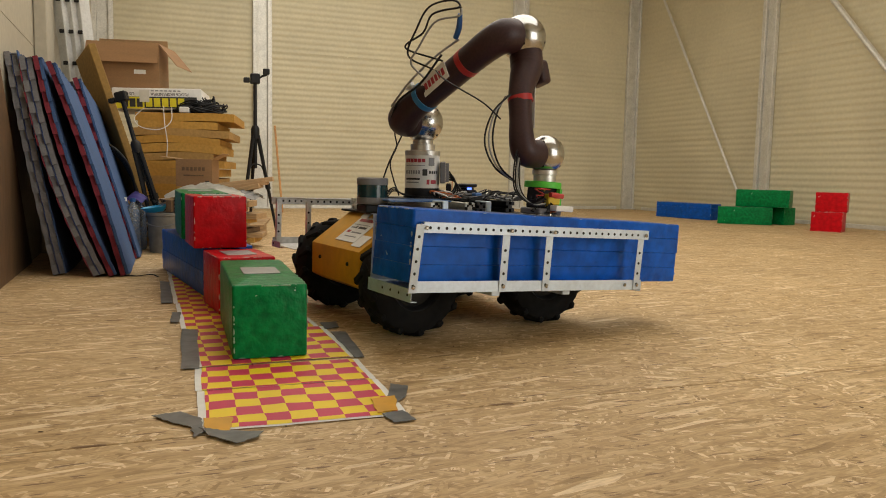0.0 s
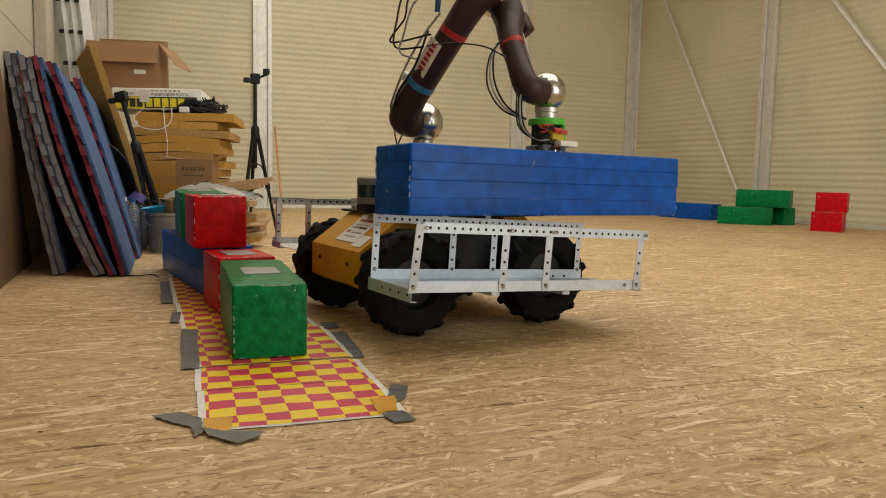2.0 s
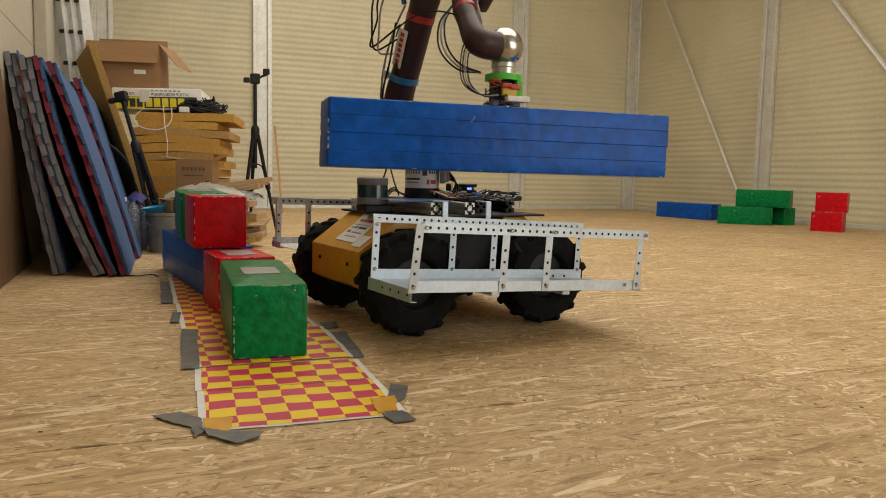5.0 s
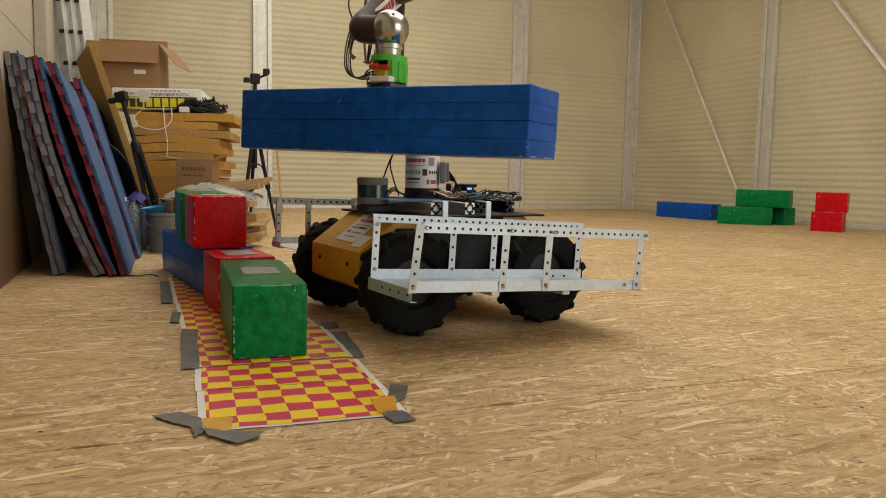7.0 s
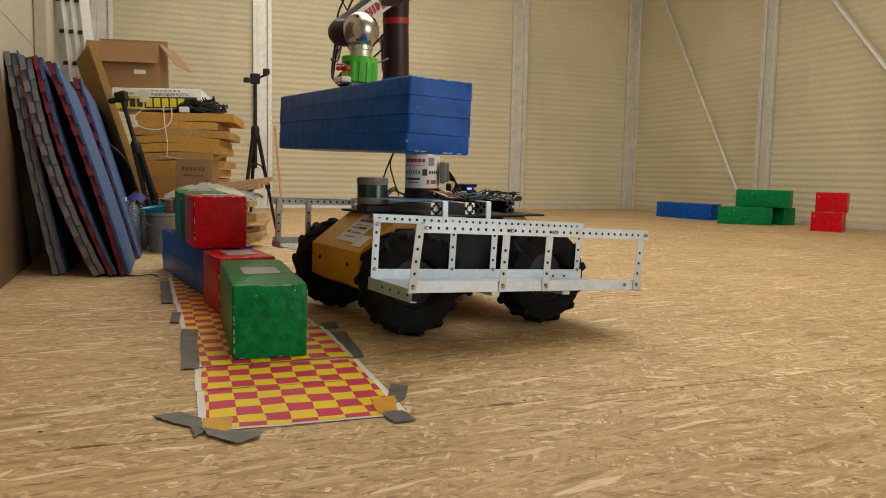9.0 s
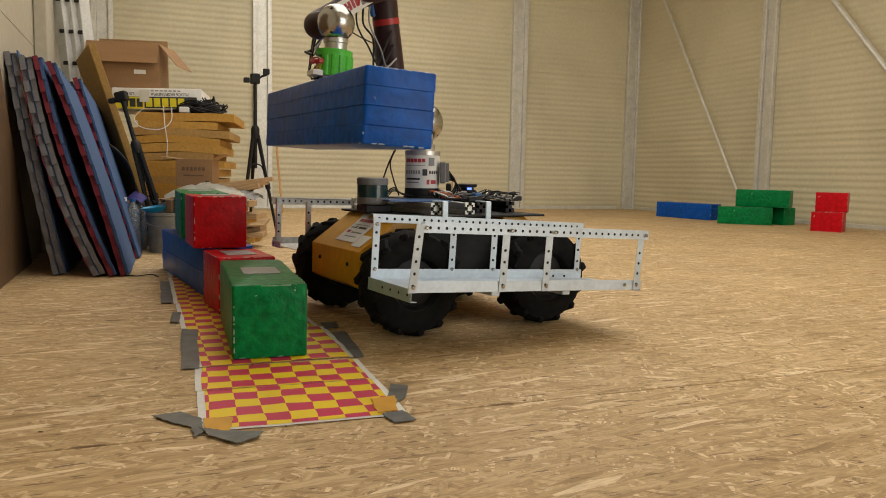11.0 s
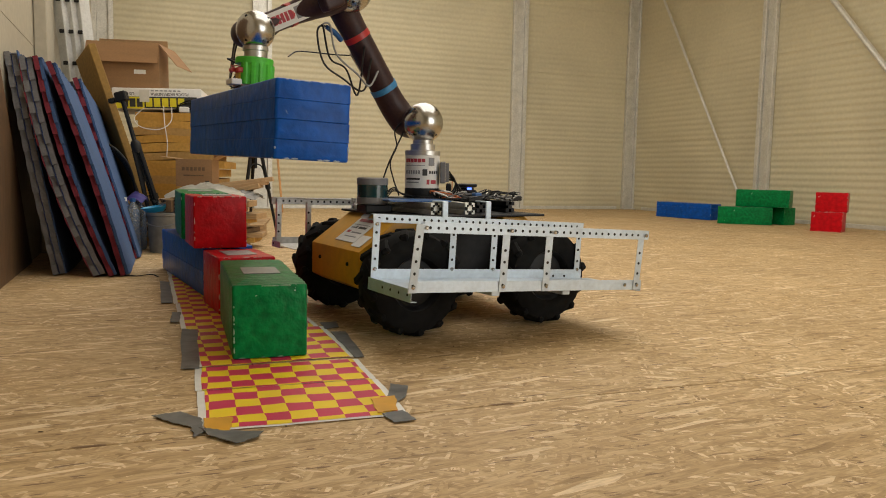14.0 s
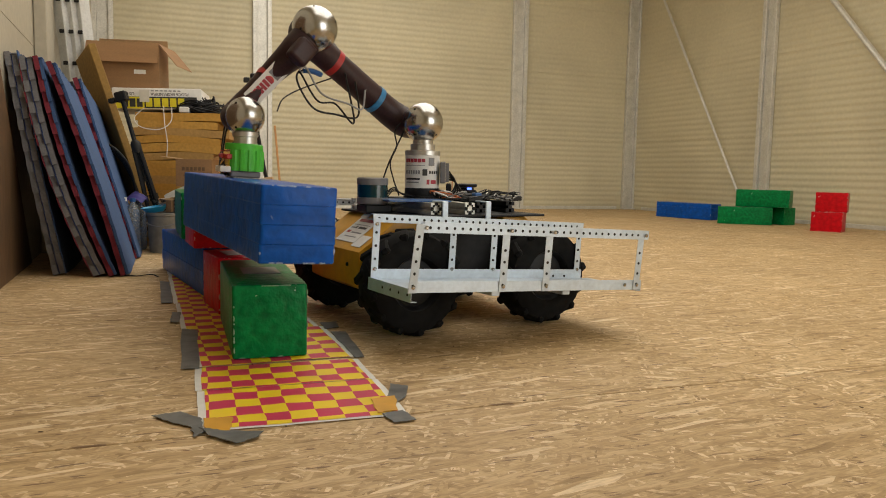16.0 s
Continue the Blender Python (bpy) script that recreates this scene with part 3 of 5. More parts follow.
LUG, TYRE, RIM, HUB = wheel_meshes()
for sx, sy, turn in ((-1, -1, 7), (1, -1, 19), (-1, 1, 3), (1, 1, 12)):
    w = new("wheel", TYRE)
    w.parent = robot
    w.matrix_basis = pose(sx * 0.262, sy * 0.288, 0.1705, 90 if sy < 0 else -90, 0, 0) @ pose(0, 0, 0, 0, 0, turn)
    tagged(w, "black knobbly rubber tyre")
    for nm, me in (("rim", RIM), ("hub", HUB)):
        o = new(nm, me)
        o.parent = w
    for side in (-1, 1):
        for k in range(13):
            a, r = 2 * math.pi * (k + (0.5 if side > 0 else 0)) / 13, 0.1585
            o = new("tread_lug", LUG)
            o.parent = w
            o.matrix_basis = Matrix(((-math.sin(a), 0, math.cos(a), math.cos(a) * r), (math.cos(a), 0, math.sin(a), math.sin(a) * r), (0, side, 0, 0), (0, 0, 0, 1)))

# deck: black plate on slotted aluminium profiles
part("deck_plate", box((-0.27, -0.245, 0.372), (0.315, 0.245, 0.380), 0.002, 1), BLACK, robot)


def profile_rail(p, q):
    """A slotted aluminium profile between two points along one axis."""
    p, q = Vector(p), Vector(q)
    bm = None
    s = 0.020
    for a in (-1, 1):
        for c in (-1, 1):
            off = Vector((0, a * s * 0.62, c * s * 0.62)) if abs((q - p).x) > abs((q - p).y) else Vector((a * s * 0.62, 0, c * s * 0.62))
            bm = bar(p + off, q + off, s * 0.74, s * 0.74, 0.001, bm)
    return bar(p, q, s * 0.8, s * 0.8, 0, bm)


for x, y0, mt in ((-0.136, -0.235, GALV), (-0.002, -0.235, GALV), (0.12, -0.12, BLACK), (0.25, -0.12, BLACK)):
    part("deck_rail", profile_rail((x, y0, 0.4005), (x, 0.235, 0.4005)), mt, robot, "slotted aluminium profile")
for x in (-0.136, -0.002):
    for dx, dz, w, h in ((0, 0.0165, 0.006, 0.005), (0, -0.0165, 0.006, 0.005), (0.0165, 0, 0.005, 0.006), (-0.0165, 0, 0.005, 0.006), (0.0095, 0.0095, 0.0035, 0.0035), (-0.0095, 0.0095, 0.0035, 0.0035), (0.0095, -0.0095, 0.0035, 0.0035), (-0.0095, -0.0095, 0.0035, 0.0035)):
        part("slot", box((x + dx - w, -0.2362, 0.4005 + dz - h), (x + dx + w, -0.2352, 0.4005 + dz + h)), HOLE, robot)
for y in (0.06, 0.20):
    part("deck_rail", profile_rail((-0.24, y, 0.4005), (0.27, y, 0.4005)), GALV, robot)
part("top_plate", box((-0.12, 0.0, 0.4205), (0.20, 0.20, 0.427), 0.002, 1), BLACK, robot)
part("blue_tray", plate_poly([(-0.27, -0.16), (-0.05, -0.19), (-0.02, -0.02), (-0.24, 0.03)], 0.4215, 0.426), BLUE_PL, robot, "dark blue plastic plate")
for x in (-0.126, 0.046):
    part("flat_hook", box((x, -0.262, 0.33), (x + 0.022, -0.256, 0.427), 0.002, 1), ALU, robot)
    part("flat_hook", box((x, -0.256, 0.4215), (x + 0.022, -0.19, 0.427), 0.002, 1), ALU, robot)

# laser scanner at the front
lid = part("laser_scanner", lathe([(0.050, 0.0), (0.054, 0.004), (0.054, 0.022), (0.052, 0.023), (0.052, 0.066), (0.054, 0.067), (0.054, 0.087), (0.050, 0.091)], 40,
                                  pose(-0.272, -0.03, 0.4085)), GREY, robot, "grey round laser scanner with dark window", True)
part("window_band", lathe([(0.0527, 0.0), (0.0527, 0.0425)], 40, pose(-0.272, -0.03, 0.4320)), LIDAR, lid, "dark teal window band", True)
part("scanner_foot", box((-0.315, -0.07, 0.3805), (-0.215, 0.01, 0.4080), 0.004, 1), BLACK, robot)

# second scanner puck, electronics and loose cables on the deck
puck = part("scanner_puck", lathe([(0.026, 0.0), (0.028, 0.022), (0.036, 0.024), (0.036, 0.036), (0.026, 0.038), (0.026, 0.046), (0.038, 0.048), (0.040, 0.058), (0.034, 0.061)], 28,
                                   pose(0.18, 0.07, 0.4205)), BLACK, robot, smooth=True)
part("indicator", box((0.164, 0.040, 0.4590), (0.182, 0.0455, 0.4665)), LED, puck, "small blue light")
part("antenna", lathe([(0.0022, 0), (0.0018, 0.085)], 6, pose(0.155, 0.14, 0.4275)), COPPER, robot, "thin orange rod")
for x, y, w, d, h, mt in ((0.115, 0.04, 0.035, 0.03, 0.02, BLUE_PL), (0.26, -0.10, 0.06, 0.09, 0.018, BLACK), (0.23, 0.13, 0.05, 0.05, 0.022, BLACK), (0.06, -0.14, 0.05, 0.05, 0.014, GREY), (0.20, -0.13, 0.04, 0.03, 0.02, GREY), (0.10, -0.11, 0.03, 0.025, 0.03, BLUE_PL), (0.145, -0.05, 0.05, 0.04, 0.024, BLACK), (0.02, -0.19, 0.06, 0.05, 0.02, BLACK)):
    part("electronics_box", box((x, y, 0.4213), (x + w, y + d, 0.4213 + h), 0.003, 1), mt, robot)
rng = random.Random(21)
for k in range(26):
    x, y = rng.uniform(0.02, 0.29), rng.uniform(-0.16, 0.15)
    pts = [(x, y, 0.425)]
    for j in range(5):
        x, y = min(0.30, max(-0.02, x + rng.uniform(-0.08, 0.09))), min(0.2, max(-0.21, y + rng.uniform(-0.08, 0.08)))
        pts.append((x, y, 0.427 + rng.uniform(0.0, 0.03) * (1 if j < 4 else 0.2)))
    part("deck_cable", sweep(pts, 0.0026, 5, 5), (BLACK, BLACK, CABLE_GREY, BLACK, WHITE, BLACK, BLACK, GREY, BLACK, COPPER)[k % 10], robot, smooth=True)
for k in range(3):
    part("deck_cable", sweep([(-0.19, 0.02 + 0.02 * k, 0.43), (-0.15, 0.05, 0.452 + 0.006 * k), (-0.10, 0.06 + 0.01 * k, 0.44), (-0.06, 0.05, 0.43)], 0.0025, 5, 6), BLACK, robot, smooth=True)


def angle_strip(p, q, face, flange, width=0.030, holes=True, rack=None, material=ALU, pitch=0.026):
    """A perforated angle: a flat strip facing `face` and a narrow flange; round holes as dark discs."""
    p, q, n, w = Vector(p), Vector(q), Vector(face), Vector(flange)
    d = (q - p).normalized()
    L = (q - p).length
    rot = Matrix((d, w, n)).transposed().to_4x4()
    m = Matrix.Translation(p) @ rot
    bm = box((0, -width / 2, -0.001), (L, width / 2, 0.001), 0.0005, 1)
    bm = box((0, width / 2 - 0.001, -0.018), (L, width / 2 + 0.001, 0.001), 0.0, 1, bm)
    s = part("angle_strip", bm, material, rack, m=m)
    if holes:
        hb = None
        for k in range(int((L - 0.02) / pitch)):
            hb = lathe([(0.0045, 0.0011), (0.0045, 0.0016)], 8, pose(0.02 + k * pitch, 0, 0), hb)
            hb = lathe([(0.0045, -0.0016), (0.0045, -0.0011)], 8, pose(0.02 + k * pitch, 0, 0), hb)
        tagged(part("perforation", hb, HOLE, s, "row of round holes"), kind="stuff")
    return s


def bolt_head(x, y, z, rack):
    return part("bolt", lathe([(0.006, 0), (0.006, 0.003), (0.003, 0.005)], 8, pose(x, y, z, 90, 0, 0)), STEEL, rack)


def rack(m, label, material, n_outer):
    """A long open tray of perforated aluminium angle that holds one long brick; x along it, -y outwards."""
    r = thing("brick_rack", m, label, "rack", "aluminium brick racks")
    # tray floor and its lips
    part("tray", box((0.0, 0.002, -0.002), (0.865, 0.252, 0.0), 0.0005, 1), material, r)
    part("outer_lip", box((-0.004, -0.001, -0.006), (0.865, 0.001, 0.026), 0.0005, 1), material, r)
    part("inner_lip", box((0.0, 0.253, -0.004), (0.83, 0.255, 0.030), 0.0005, 1), material, r)
    angle_strip((0.0, 0.0, -0.014), (0.0, 0.265, -0.012), (-1, 0, 0), (0, 0, -1), 0.036, True, r, material, 0.05)
    angle_strip((0.866, 0.0, 0.002), (0.866, 0.10, 0.002), (1, 0, 0), (0, 0, -1), 0.024, True, r, material, 0.05)
    # inner frame
    angle_strip((0.0, 0.259, 0.182), (0.83, 0.259, 0.182), (0, -1, 0), (0, 0, 1), 0.024, True, r, material)
    for x in (0.012, 0.285, 0.445, 0.81):
        angle_strip((x, 0.2565, 0.0), (x, 0.2565, 0.182), (0, -1, 0), (1, 0, 0), 0.022, True, r, material, 0.04)
        bolt_head(x, 0.2545, 0.03, r)
        bolt_head(x, 0.2545, 0.165, r)
    angle_strip((0.68, 0.2512, 0.008), (0.82, 0.2512, 0.008), (0, -1, 0), (0, 0, -1), 0.022, True, r, material, 0.05)
    # outer frame leaning outwards
    top = (-0.018, 0.174)
    angle_strip((0.016, top[0], top[1]), (0.865, top[0], top[1]), (0, -1, 0), (0, 0, 1), 0.028, True, r, material)
    for x, dx in n_outer:
        angle_strip((x, -0.0025, -0.006), (x + dx, top[0] - 0.003, top[1] + 0.008), (0, -1, 0), (1, 0, 0), 0.024, True, r, material, 0.034)
        bolt_head(x + 0.002, -0.0045, 0.010, r)
        bolt_head(x + dx, top[0] - 0.005, top[1], r)
    bolt_head(0.79, -0.002, 0.010, r)
    # sleeves under the tray that rest on the chassis arms
    for x in (0.28, 0.55):
        part("cross_arm", box((x, 0.02, -0.022), (x + 0.03, 0.36, -0.003), 0.002, 1), material, r)
    return r


rack(pose(-0.083, 2.02, 0.200, 0, 2.9, 31.4), "open perforated aluminium rack along the robot, filled then emptied", ALU,
     ((0.0, 0.022), (0.30, 0.006), (0.46, 0.006), (0.84, 0.008)))
rack(ROBOT @ pose(0.445, 0.60, 0.205, 0, -1.0, 180), "worn grey aluminium rack on the far flank of the robot", ALU_WORN,
     ((0.0, 0.022), (0.30, 0.006), (0.46, 0.006), (0.84, 0.008)))

# ---- the arm ----
SH = Vector((-0.0835, 2.85, 0.705))
L1, L2 = 0.537, 0.390
BASE = Vector((SH.x, SH.y, 0.427))
arm = thing("robot_arm", pose(*BASE), "brown jointed robot arm with polished steel ball joints", "robot arm")
ped = part("pedestal", lathe([(0.064, 0.036), (0.0645, 0.04), (0.0645, 0.155), (0.0655, 0.156), (0.0655, 0.172), (0.060, 0.175)], 48), WHITE, arm, "white pedestal wrapped in printed paper", True)
part("pedestal_foot", lathe([(0.070, 0.0), (0.070, 0.006), (0.0655, 0.008), (0.0655, 0.036)], 48), BLACK, ped, "black ring", True)
part("pedestal_cap", lathe([(0.0662, 0.157), (0.0662, 0.174), (0.05, 0.176)], 48), CAST, ped, smooth=True)
part("neck", lathe([(0.046, 0.175), (0.046, 0.198), (0.038, 0.200), (0.038, 0.222), (0.05, 0.228)], 36), CAST, ped, "machined neck", True)


def wrap_bar(a0, a1, z0, z1, mt, r=0.0652):
    """A printed bar bent round the pedestal."""
    b = bmesh.new()
    n = 6
    ang = [radians(a0 + (a1 - a0) * i / n) for i in range(n + 1)]
    lo = [b.verts.new((r * math.sin(a), -r * math.cos(a), z0)) for a in ang]
    hi = [b.verts.new((r * math.sin(a), -r * math.cos(a), z1)) for a in ang]
    for i in range(n):
        b.faces.new((lo[i], lo[i + 1], hi[i + 1], hi[i]))
    part("print_bar", b, mt, ped)


for k in range(6):
    wrap_bar(-66 + k * 13, -54.5 + k * 13, 0.130 + 0.001 * (k % 2), 0.144, PRINT_RED)
wrap_bar(-64, 10, 0.118, 0.120, PRINT_GREY)
wrap_bar(22, 44, 0.118, 0.148, PRINT_GREY)
for k in range(7):
    wrap_bar(-66 + k * 9, -60 + k * 9, 0.088, 0.101, PRINT_GREY)
wrap_bar(2, 18, 0.082, 0.106, PRINT_BLK)
for k in range(4):
    wrap_bar(24 + k * 9, 30 + k * 9, 0.089, 0.100, PRINT_BLK)
wrap_bar(-64, -6, 0.066, 0.073, PRINT_BLK)
wrap_bar(-62, -10, 0.055, 0.059, PRINT_GREY)
wrap_bar(16, 26, 0.050, 0.068, PRINT_RED)
wrap_bar(30, 52, 0.052, 0.066, PRINT_RED)
jb = part("connector_box", box((0.066, -0.05, 0.055), (0.088, 0.03, 0.135), 0.004, 1), GREY, arm, "grey connector box with fins")
for k in range(4):
    part("fin", box((0.0885, -0.045 + k * 0.02, 0.06), (0.10, -0.037 + k * 0.02, 0.13), 0.001, 1), GREY, jb)
part("plug", box((0.09, -0.03, 0.025), (0.11, -0.005, 0.055), 0.004, 1), BLACK, jb)
for k in range(4):
    part("base_cable", sweep([(0.10, -0.02 + 0.012 * k, 0.10 - 0.01 * k), (0.125, -0.02, 0.06), (0.11 + 0.01 * k, -0.03, 0.02), (0.07, -0.06 + 0.02 * k, 0.004)], 0.0035, 6, 8), BLACK, arm, smooth=True)


def joint_ball(name, r, slots):
    """A polished ball joint with a seam and small dark screw holes."""
    o = part(name, ball(r), STEEL, arm, "polished steel ball joint", True)
    for a in slots:
        for e in (-38, 38):
            m = pose(0, 0, 0, 0, 0, a) @ pose(0, 0, 0, 0, e, 0) @ Matrix.Translation((r - 0.0012, 0, 0)) @ pose(0, 0, 0, 0, 90, 0)
            part("screw_hole", lathe([(0.0045, 0), (0.0045, 0.0016)], 10, m), HOLE, o)
    part("ring", lathe([(r * 0.66, 0), (r * 0.68, 0.002), (r * 0.68, 0.010), (r * 0.66, 0.012)], 36, Matrix.Translation((0, r * 0.70, 0)) @ pose(0, 0, 0, -90, 0, 0)), CAST, o, "thin joint ring", True)
    return o


shoulder_ball = joint_ball("shoulder_ball", 0.0745, (20, 110, 200, 290))
elbow_ball = joint_ball("elbow_ball", 0.0755, (60, 150, 240, 330))
wrist_ball = joint_ball("wrist_ball", 0.061, (30, 120, 210, 300))
part("wrist_neck", lathe([(0.036, -0.088), (0.036, -0.066), (0.04, -0.064), (0.04, -0.05)], 28), CAST, wrist_ball, smooth=True)

# upper link: x from shoulder to elbow, y to the side on which it is bolted
upper = part("upper_link", sweep([(0.0, 0.040, 0), (0.0, 0.078, 0), (0.020, 0.112, 0), (0.10, 0.128, 0), (0.24, 0.118, 0), (0.38, 0.112, 0), (0.485, 0.104, 0), (L1 - 0.008, 0.084, 0), (L1, 0.045, 0)],
                                 [0.053, 0.056, 0.057, 0.052, 0.048, 0.048, 0.052, 0.055, 0.056], 24, 8), BROWN, arm, "dark brown bowed upper arm casting", True)


def band(x, y, r, w, mt, parent, label):
    return part("tape_band", lathe([(r, 0), (r, w)], 32, pose(x, y, 0, 0, 90, 0)), mt, parent, label, True)


band(0.365, 0.112, 0.0495, 0.022, RED_TAPE, upper, "red tape band")
band(0.150, 0.124, 0.0525, 0.022, BLUE_TAPE, upper, "blue tape band")
lab = part("paper_label", box((0.20, -0.03, 0), (0.33, 0.03, 0.0015), 0.0004, 1), WHITE, upper, "white label with a red word", m=Matrix.Translation((0, 0.1665, 0)) @ pose(0, 0, 0, -90, 0, 0))
for k in range(6):
    part("print_bar", box((0.215 + k * 0.018, -0.012, 0.0018), (0.228 + k * 0.018, 0.012, 0.0024)), PRINT_RED, upper, m=Matrix.Translation((0, 0.1665, 0)) @ pose(0, 0, 0, -90, 0, 0))

# forearm: x from elbow to wrist, on the same side at the wrist
fore = part("forearm", sweep([(0.052, 0.0, 0), (0.10, 0.010, 0), (0.15, 0.042, 0), (0.21, 0.074, 0), (0.28, 0.090, 0), (0.345, 0.104, 0), (L2 - 0.010, 0.100, 0), (L2, 0.075, 0), (L2, 0.040, 0)],
                             [0.054, 0.053, 0.044, 0.037, 0.036, 0.040, 0.044, 0.045, 0.045], 24, 8), BROWN, arm, "dark brown bowed forearm casting", True)
part("motor_cover", box((0.075, -0.068, -0.034), (0.155, -0.02, 0.034), 0.014, 3), BROWN, fore, smooth=True)
band(0.205, 0.074, 0.0395, 0.020, RED_TAPE, fore, "red tape band")
LABEL = pose(0.235, 0.0425, 0, 0, 0, 18)
part("paper_label", box((-0.085, -0.0015, -0.030), (0.085, 0.0, 0.030), 0.0004, 1), WHITE, fore, "white label with a red word", m=LABEL)
for k in range(6):
    part("print_bar", box((-0.012 + k * 0.0145, -0.0024, -0.016), (-0.001 + k * 0.0145, -0.0018, 0.014)), PRINT_RED, fore, m=LABEL)
for x in (-0.075, -0.045):
    part("print_bar", box((x, -0.0024, -0.020), (x + 0.022, -0.0018, 0.020)), PRINT_GREY, fore, m=LABEL)

# cables that ride on the links
part("cable", sweep([(0.02, 0.150, -0.045), (0.06, 0.180, -0.03), (0.18, 0.188, -0.045), (0.30, 0.17, -0.062), (0.40, 0.14, -0.070)], 0.004, 6, 8), CABLE_GREY, upper, smooth=True)
part("cable", sweep([(0.02, 0.170, 0.0), (0.10, 0.186, -0.02), (0.22, 0.190, -0.01), (0.34, 0.178, -0.045)], 0.004, 6, 8), BLACK, upper, smooth=True)
bundle = None
for k, (hh, mt) in enumerate(((0.11, CABLE_GREY), (0.17, BLACK), (0.14, BLACK))):
    o = part("cable_loop", sweep([(0.24 + 0.05 * k, 0.186, -0.02), (0.22, 0.20, -0.09 - 0.03 * k), (0.28 + 0.02 * k, 0.205, -hh), (0.38, 0.20, -hh - 0.03), (0.47, 0.19, -hh + 0.01), (0.48, 0.18, -0.12), (0.42, 0.16, -0.075)], 0.0035, 6, 8), mt, bundle or arm, smooth=True)
    bundle = bundle or o
part("cable_loop", sweep([(0.30, 0.186, -0.01), (0.35, 0.22, 0.06), (0.40, 0.22, 0.13), (0.44, 0.19, 0.20), (0.45, 0.15, 0.26)], 0.0026, 6, 8), BLACK, upper, smooth=True)
part("cable_plug", sweep([(0.40, 0.155, -0.072), (0.435, 0.165, -0.085), (0.47, 0.18, -0.11)], [0.009, 0.010, 0.008], 10, 4), BLUE_PL, bundle, "blue cable plug", True)
part("cable_tie", box((0.145, 0.165, -0.05), (0.175, 0.19, -0.03), 0.004, 1), WHITE, upper)
for k in range(3):
    part("cable", sweep([(0.20, 0.118, 0.02 - 0.01 * k), (0.25, 0.15 + 0.01 * k, 0.04), (0.33, 0.165 + 0.01 * k, 0.065 + 0.008 * k), (0.41, 0.15, 0.07 + 0.01 * k), (0.47, 0.11, 0.05)], 0.0032, 6, 8), (BLACK, CABLE_GREY, BLACK)[k], fore, smooth=True)

# gripper, origin at the wrist, z down to the brick; x along the brick
grip = part("gripper", lathe([(0.059, -0.107), (0.059, -0.089), (0.056, -0.087)], 40), PRINT_GREEN, arm, "bright green printed gripper housing with loose wiring", True)
outer, inner = [], []
for k in range(37):
    a = radians(-58 + k * 4.0)
    r = 0.063 if (k // 3) % 2 else 0.0585
    outer.append((r * math.cos(a), r * math.sin(a)))
    inner.append((0.047 * math.cos(a), 0.047 * math.sin(a)))
part("shell", plate_poly(outer + inner[::-1], -0.172, -0.1072), PRINT_GREEN, grip, "ribbed green shell")
part("base_block", box((-0.050, -0.05, -0.192), (0.045, 0.045, -0.172), 0.004, 1), GREY, grip)
for x, y in ((-0.035, -0.035), (0.03, -0.035), (-0.035, 0.03), (0.03, 0.03), (0.0, -0.04)):
    part("magnet", lathe([(0.011, -0.1935), (0.011, -0.172)], 14, pose(x, y, 0)), STEEL, grip, smooth=True)
part("core", box((-0.035, -0.03, -0.172), (0.04, 0.035, -0.107), 0.003, 1), BLACK, grip)
part("sensor", box((-0.012, -0.085, -0.178), (0.062, -0.052, -0.160), 0.004, 2), WHITE, grip, "white sensor housing", True)
part("relay", box((-0.02, -0.055, -0.158), (0.03, -0.032, -0.125), 0.003, 1), BOARD_YEL, grip)
part("relay", box((0.0, -0.062, -0.138), (0.04, -0.035, -0.122), 0.003, 1), BOARD_RED, grip)
part("connector", lathe([(0.008, 0), (0.008, 0.03)], 12, pose(-0.025, -0.066, -0.128, 0, 90, 0)), BOARD_RED, grip, smooth=True)
rng = random.Random(5)
for k in range(14):
    p = Vector((rng.uniform(-0.055, 0.03), rng.uniform(-0.06, -0.02), rng.uniform(-0.17, -0.115)))
    pts = [p]
    for j in range(4):
        p = Vector((max(-0.065, min(0.05, p.x + rng.uniform(-0.04, 0.04))), max(-0.075, min(-0.02, p.y + rng.uniform(-0.025, 0.025))), max(-0.185, min(-0.112, p.z + rng.uniform(-0.03, 0.03)))))
        pts.append(p)
    part("wire", sweep(pts, 0.0022, 5, 5), (BOARD_RED, BLACK, BOARD_YEL, BLACK, COPPER)[k % 5], grip, smooth=True)
for k in range(4):
    part("cable", sweep([(-0.03, -0.05, -0.165 + 0.008 * k), (-0.09, -0.055, -0.16), (-0.125 - 0.008 * k, -0.04, -0.12), (-0.13 - 0.006 * k, -0.03, -0.05 + 0.01 * k), (-0.11, -0.02, 0.0 + 0.015 * k), (-0.085, -0.01, 0.05)], 0.0025, 6, 8),
         (BLACK, CABLE_GREY, BLACK, BLACK)[k], grip, smooth=True)
# slack cables between the shoulder and the deck
part("slack_cable", sweep([(-0.06, 0.03, 0.30), (-0.105, 0.01, 0.25), (-0.098, 0.0, 0.19), (-0.12, -0.01, 0.13), (-0.108, -0.02, 0.07), (-0.085, -0.02, 0.006)], 0.0028, 6, 8), BLACK, arm, smooth=True)
part("slack_cable", sweep([(-0.05, 0.04, 0.31), (-0.085, 0.02, 0.22), (-0.125, 0.0, 0.13), (-0.150, -0.02, 0.05), (-0.16, -0.02, 0.006)], 0.0032, 6, 8), BLACK, arm, smooth=True)

# ---- stored things along the side wall ----
WALLDIR = 20.5  # the mats stand this many degrees left of the view


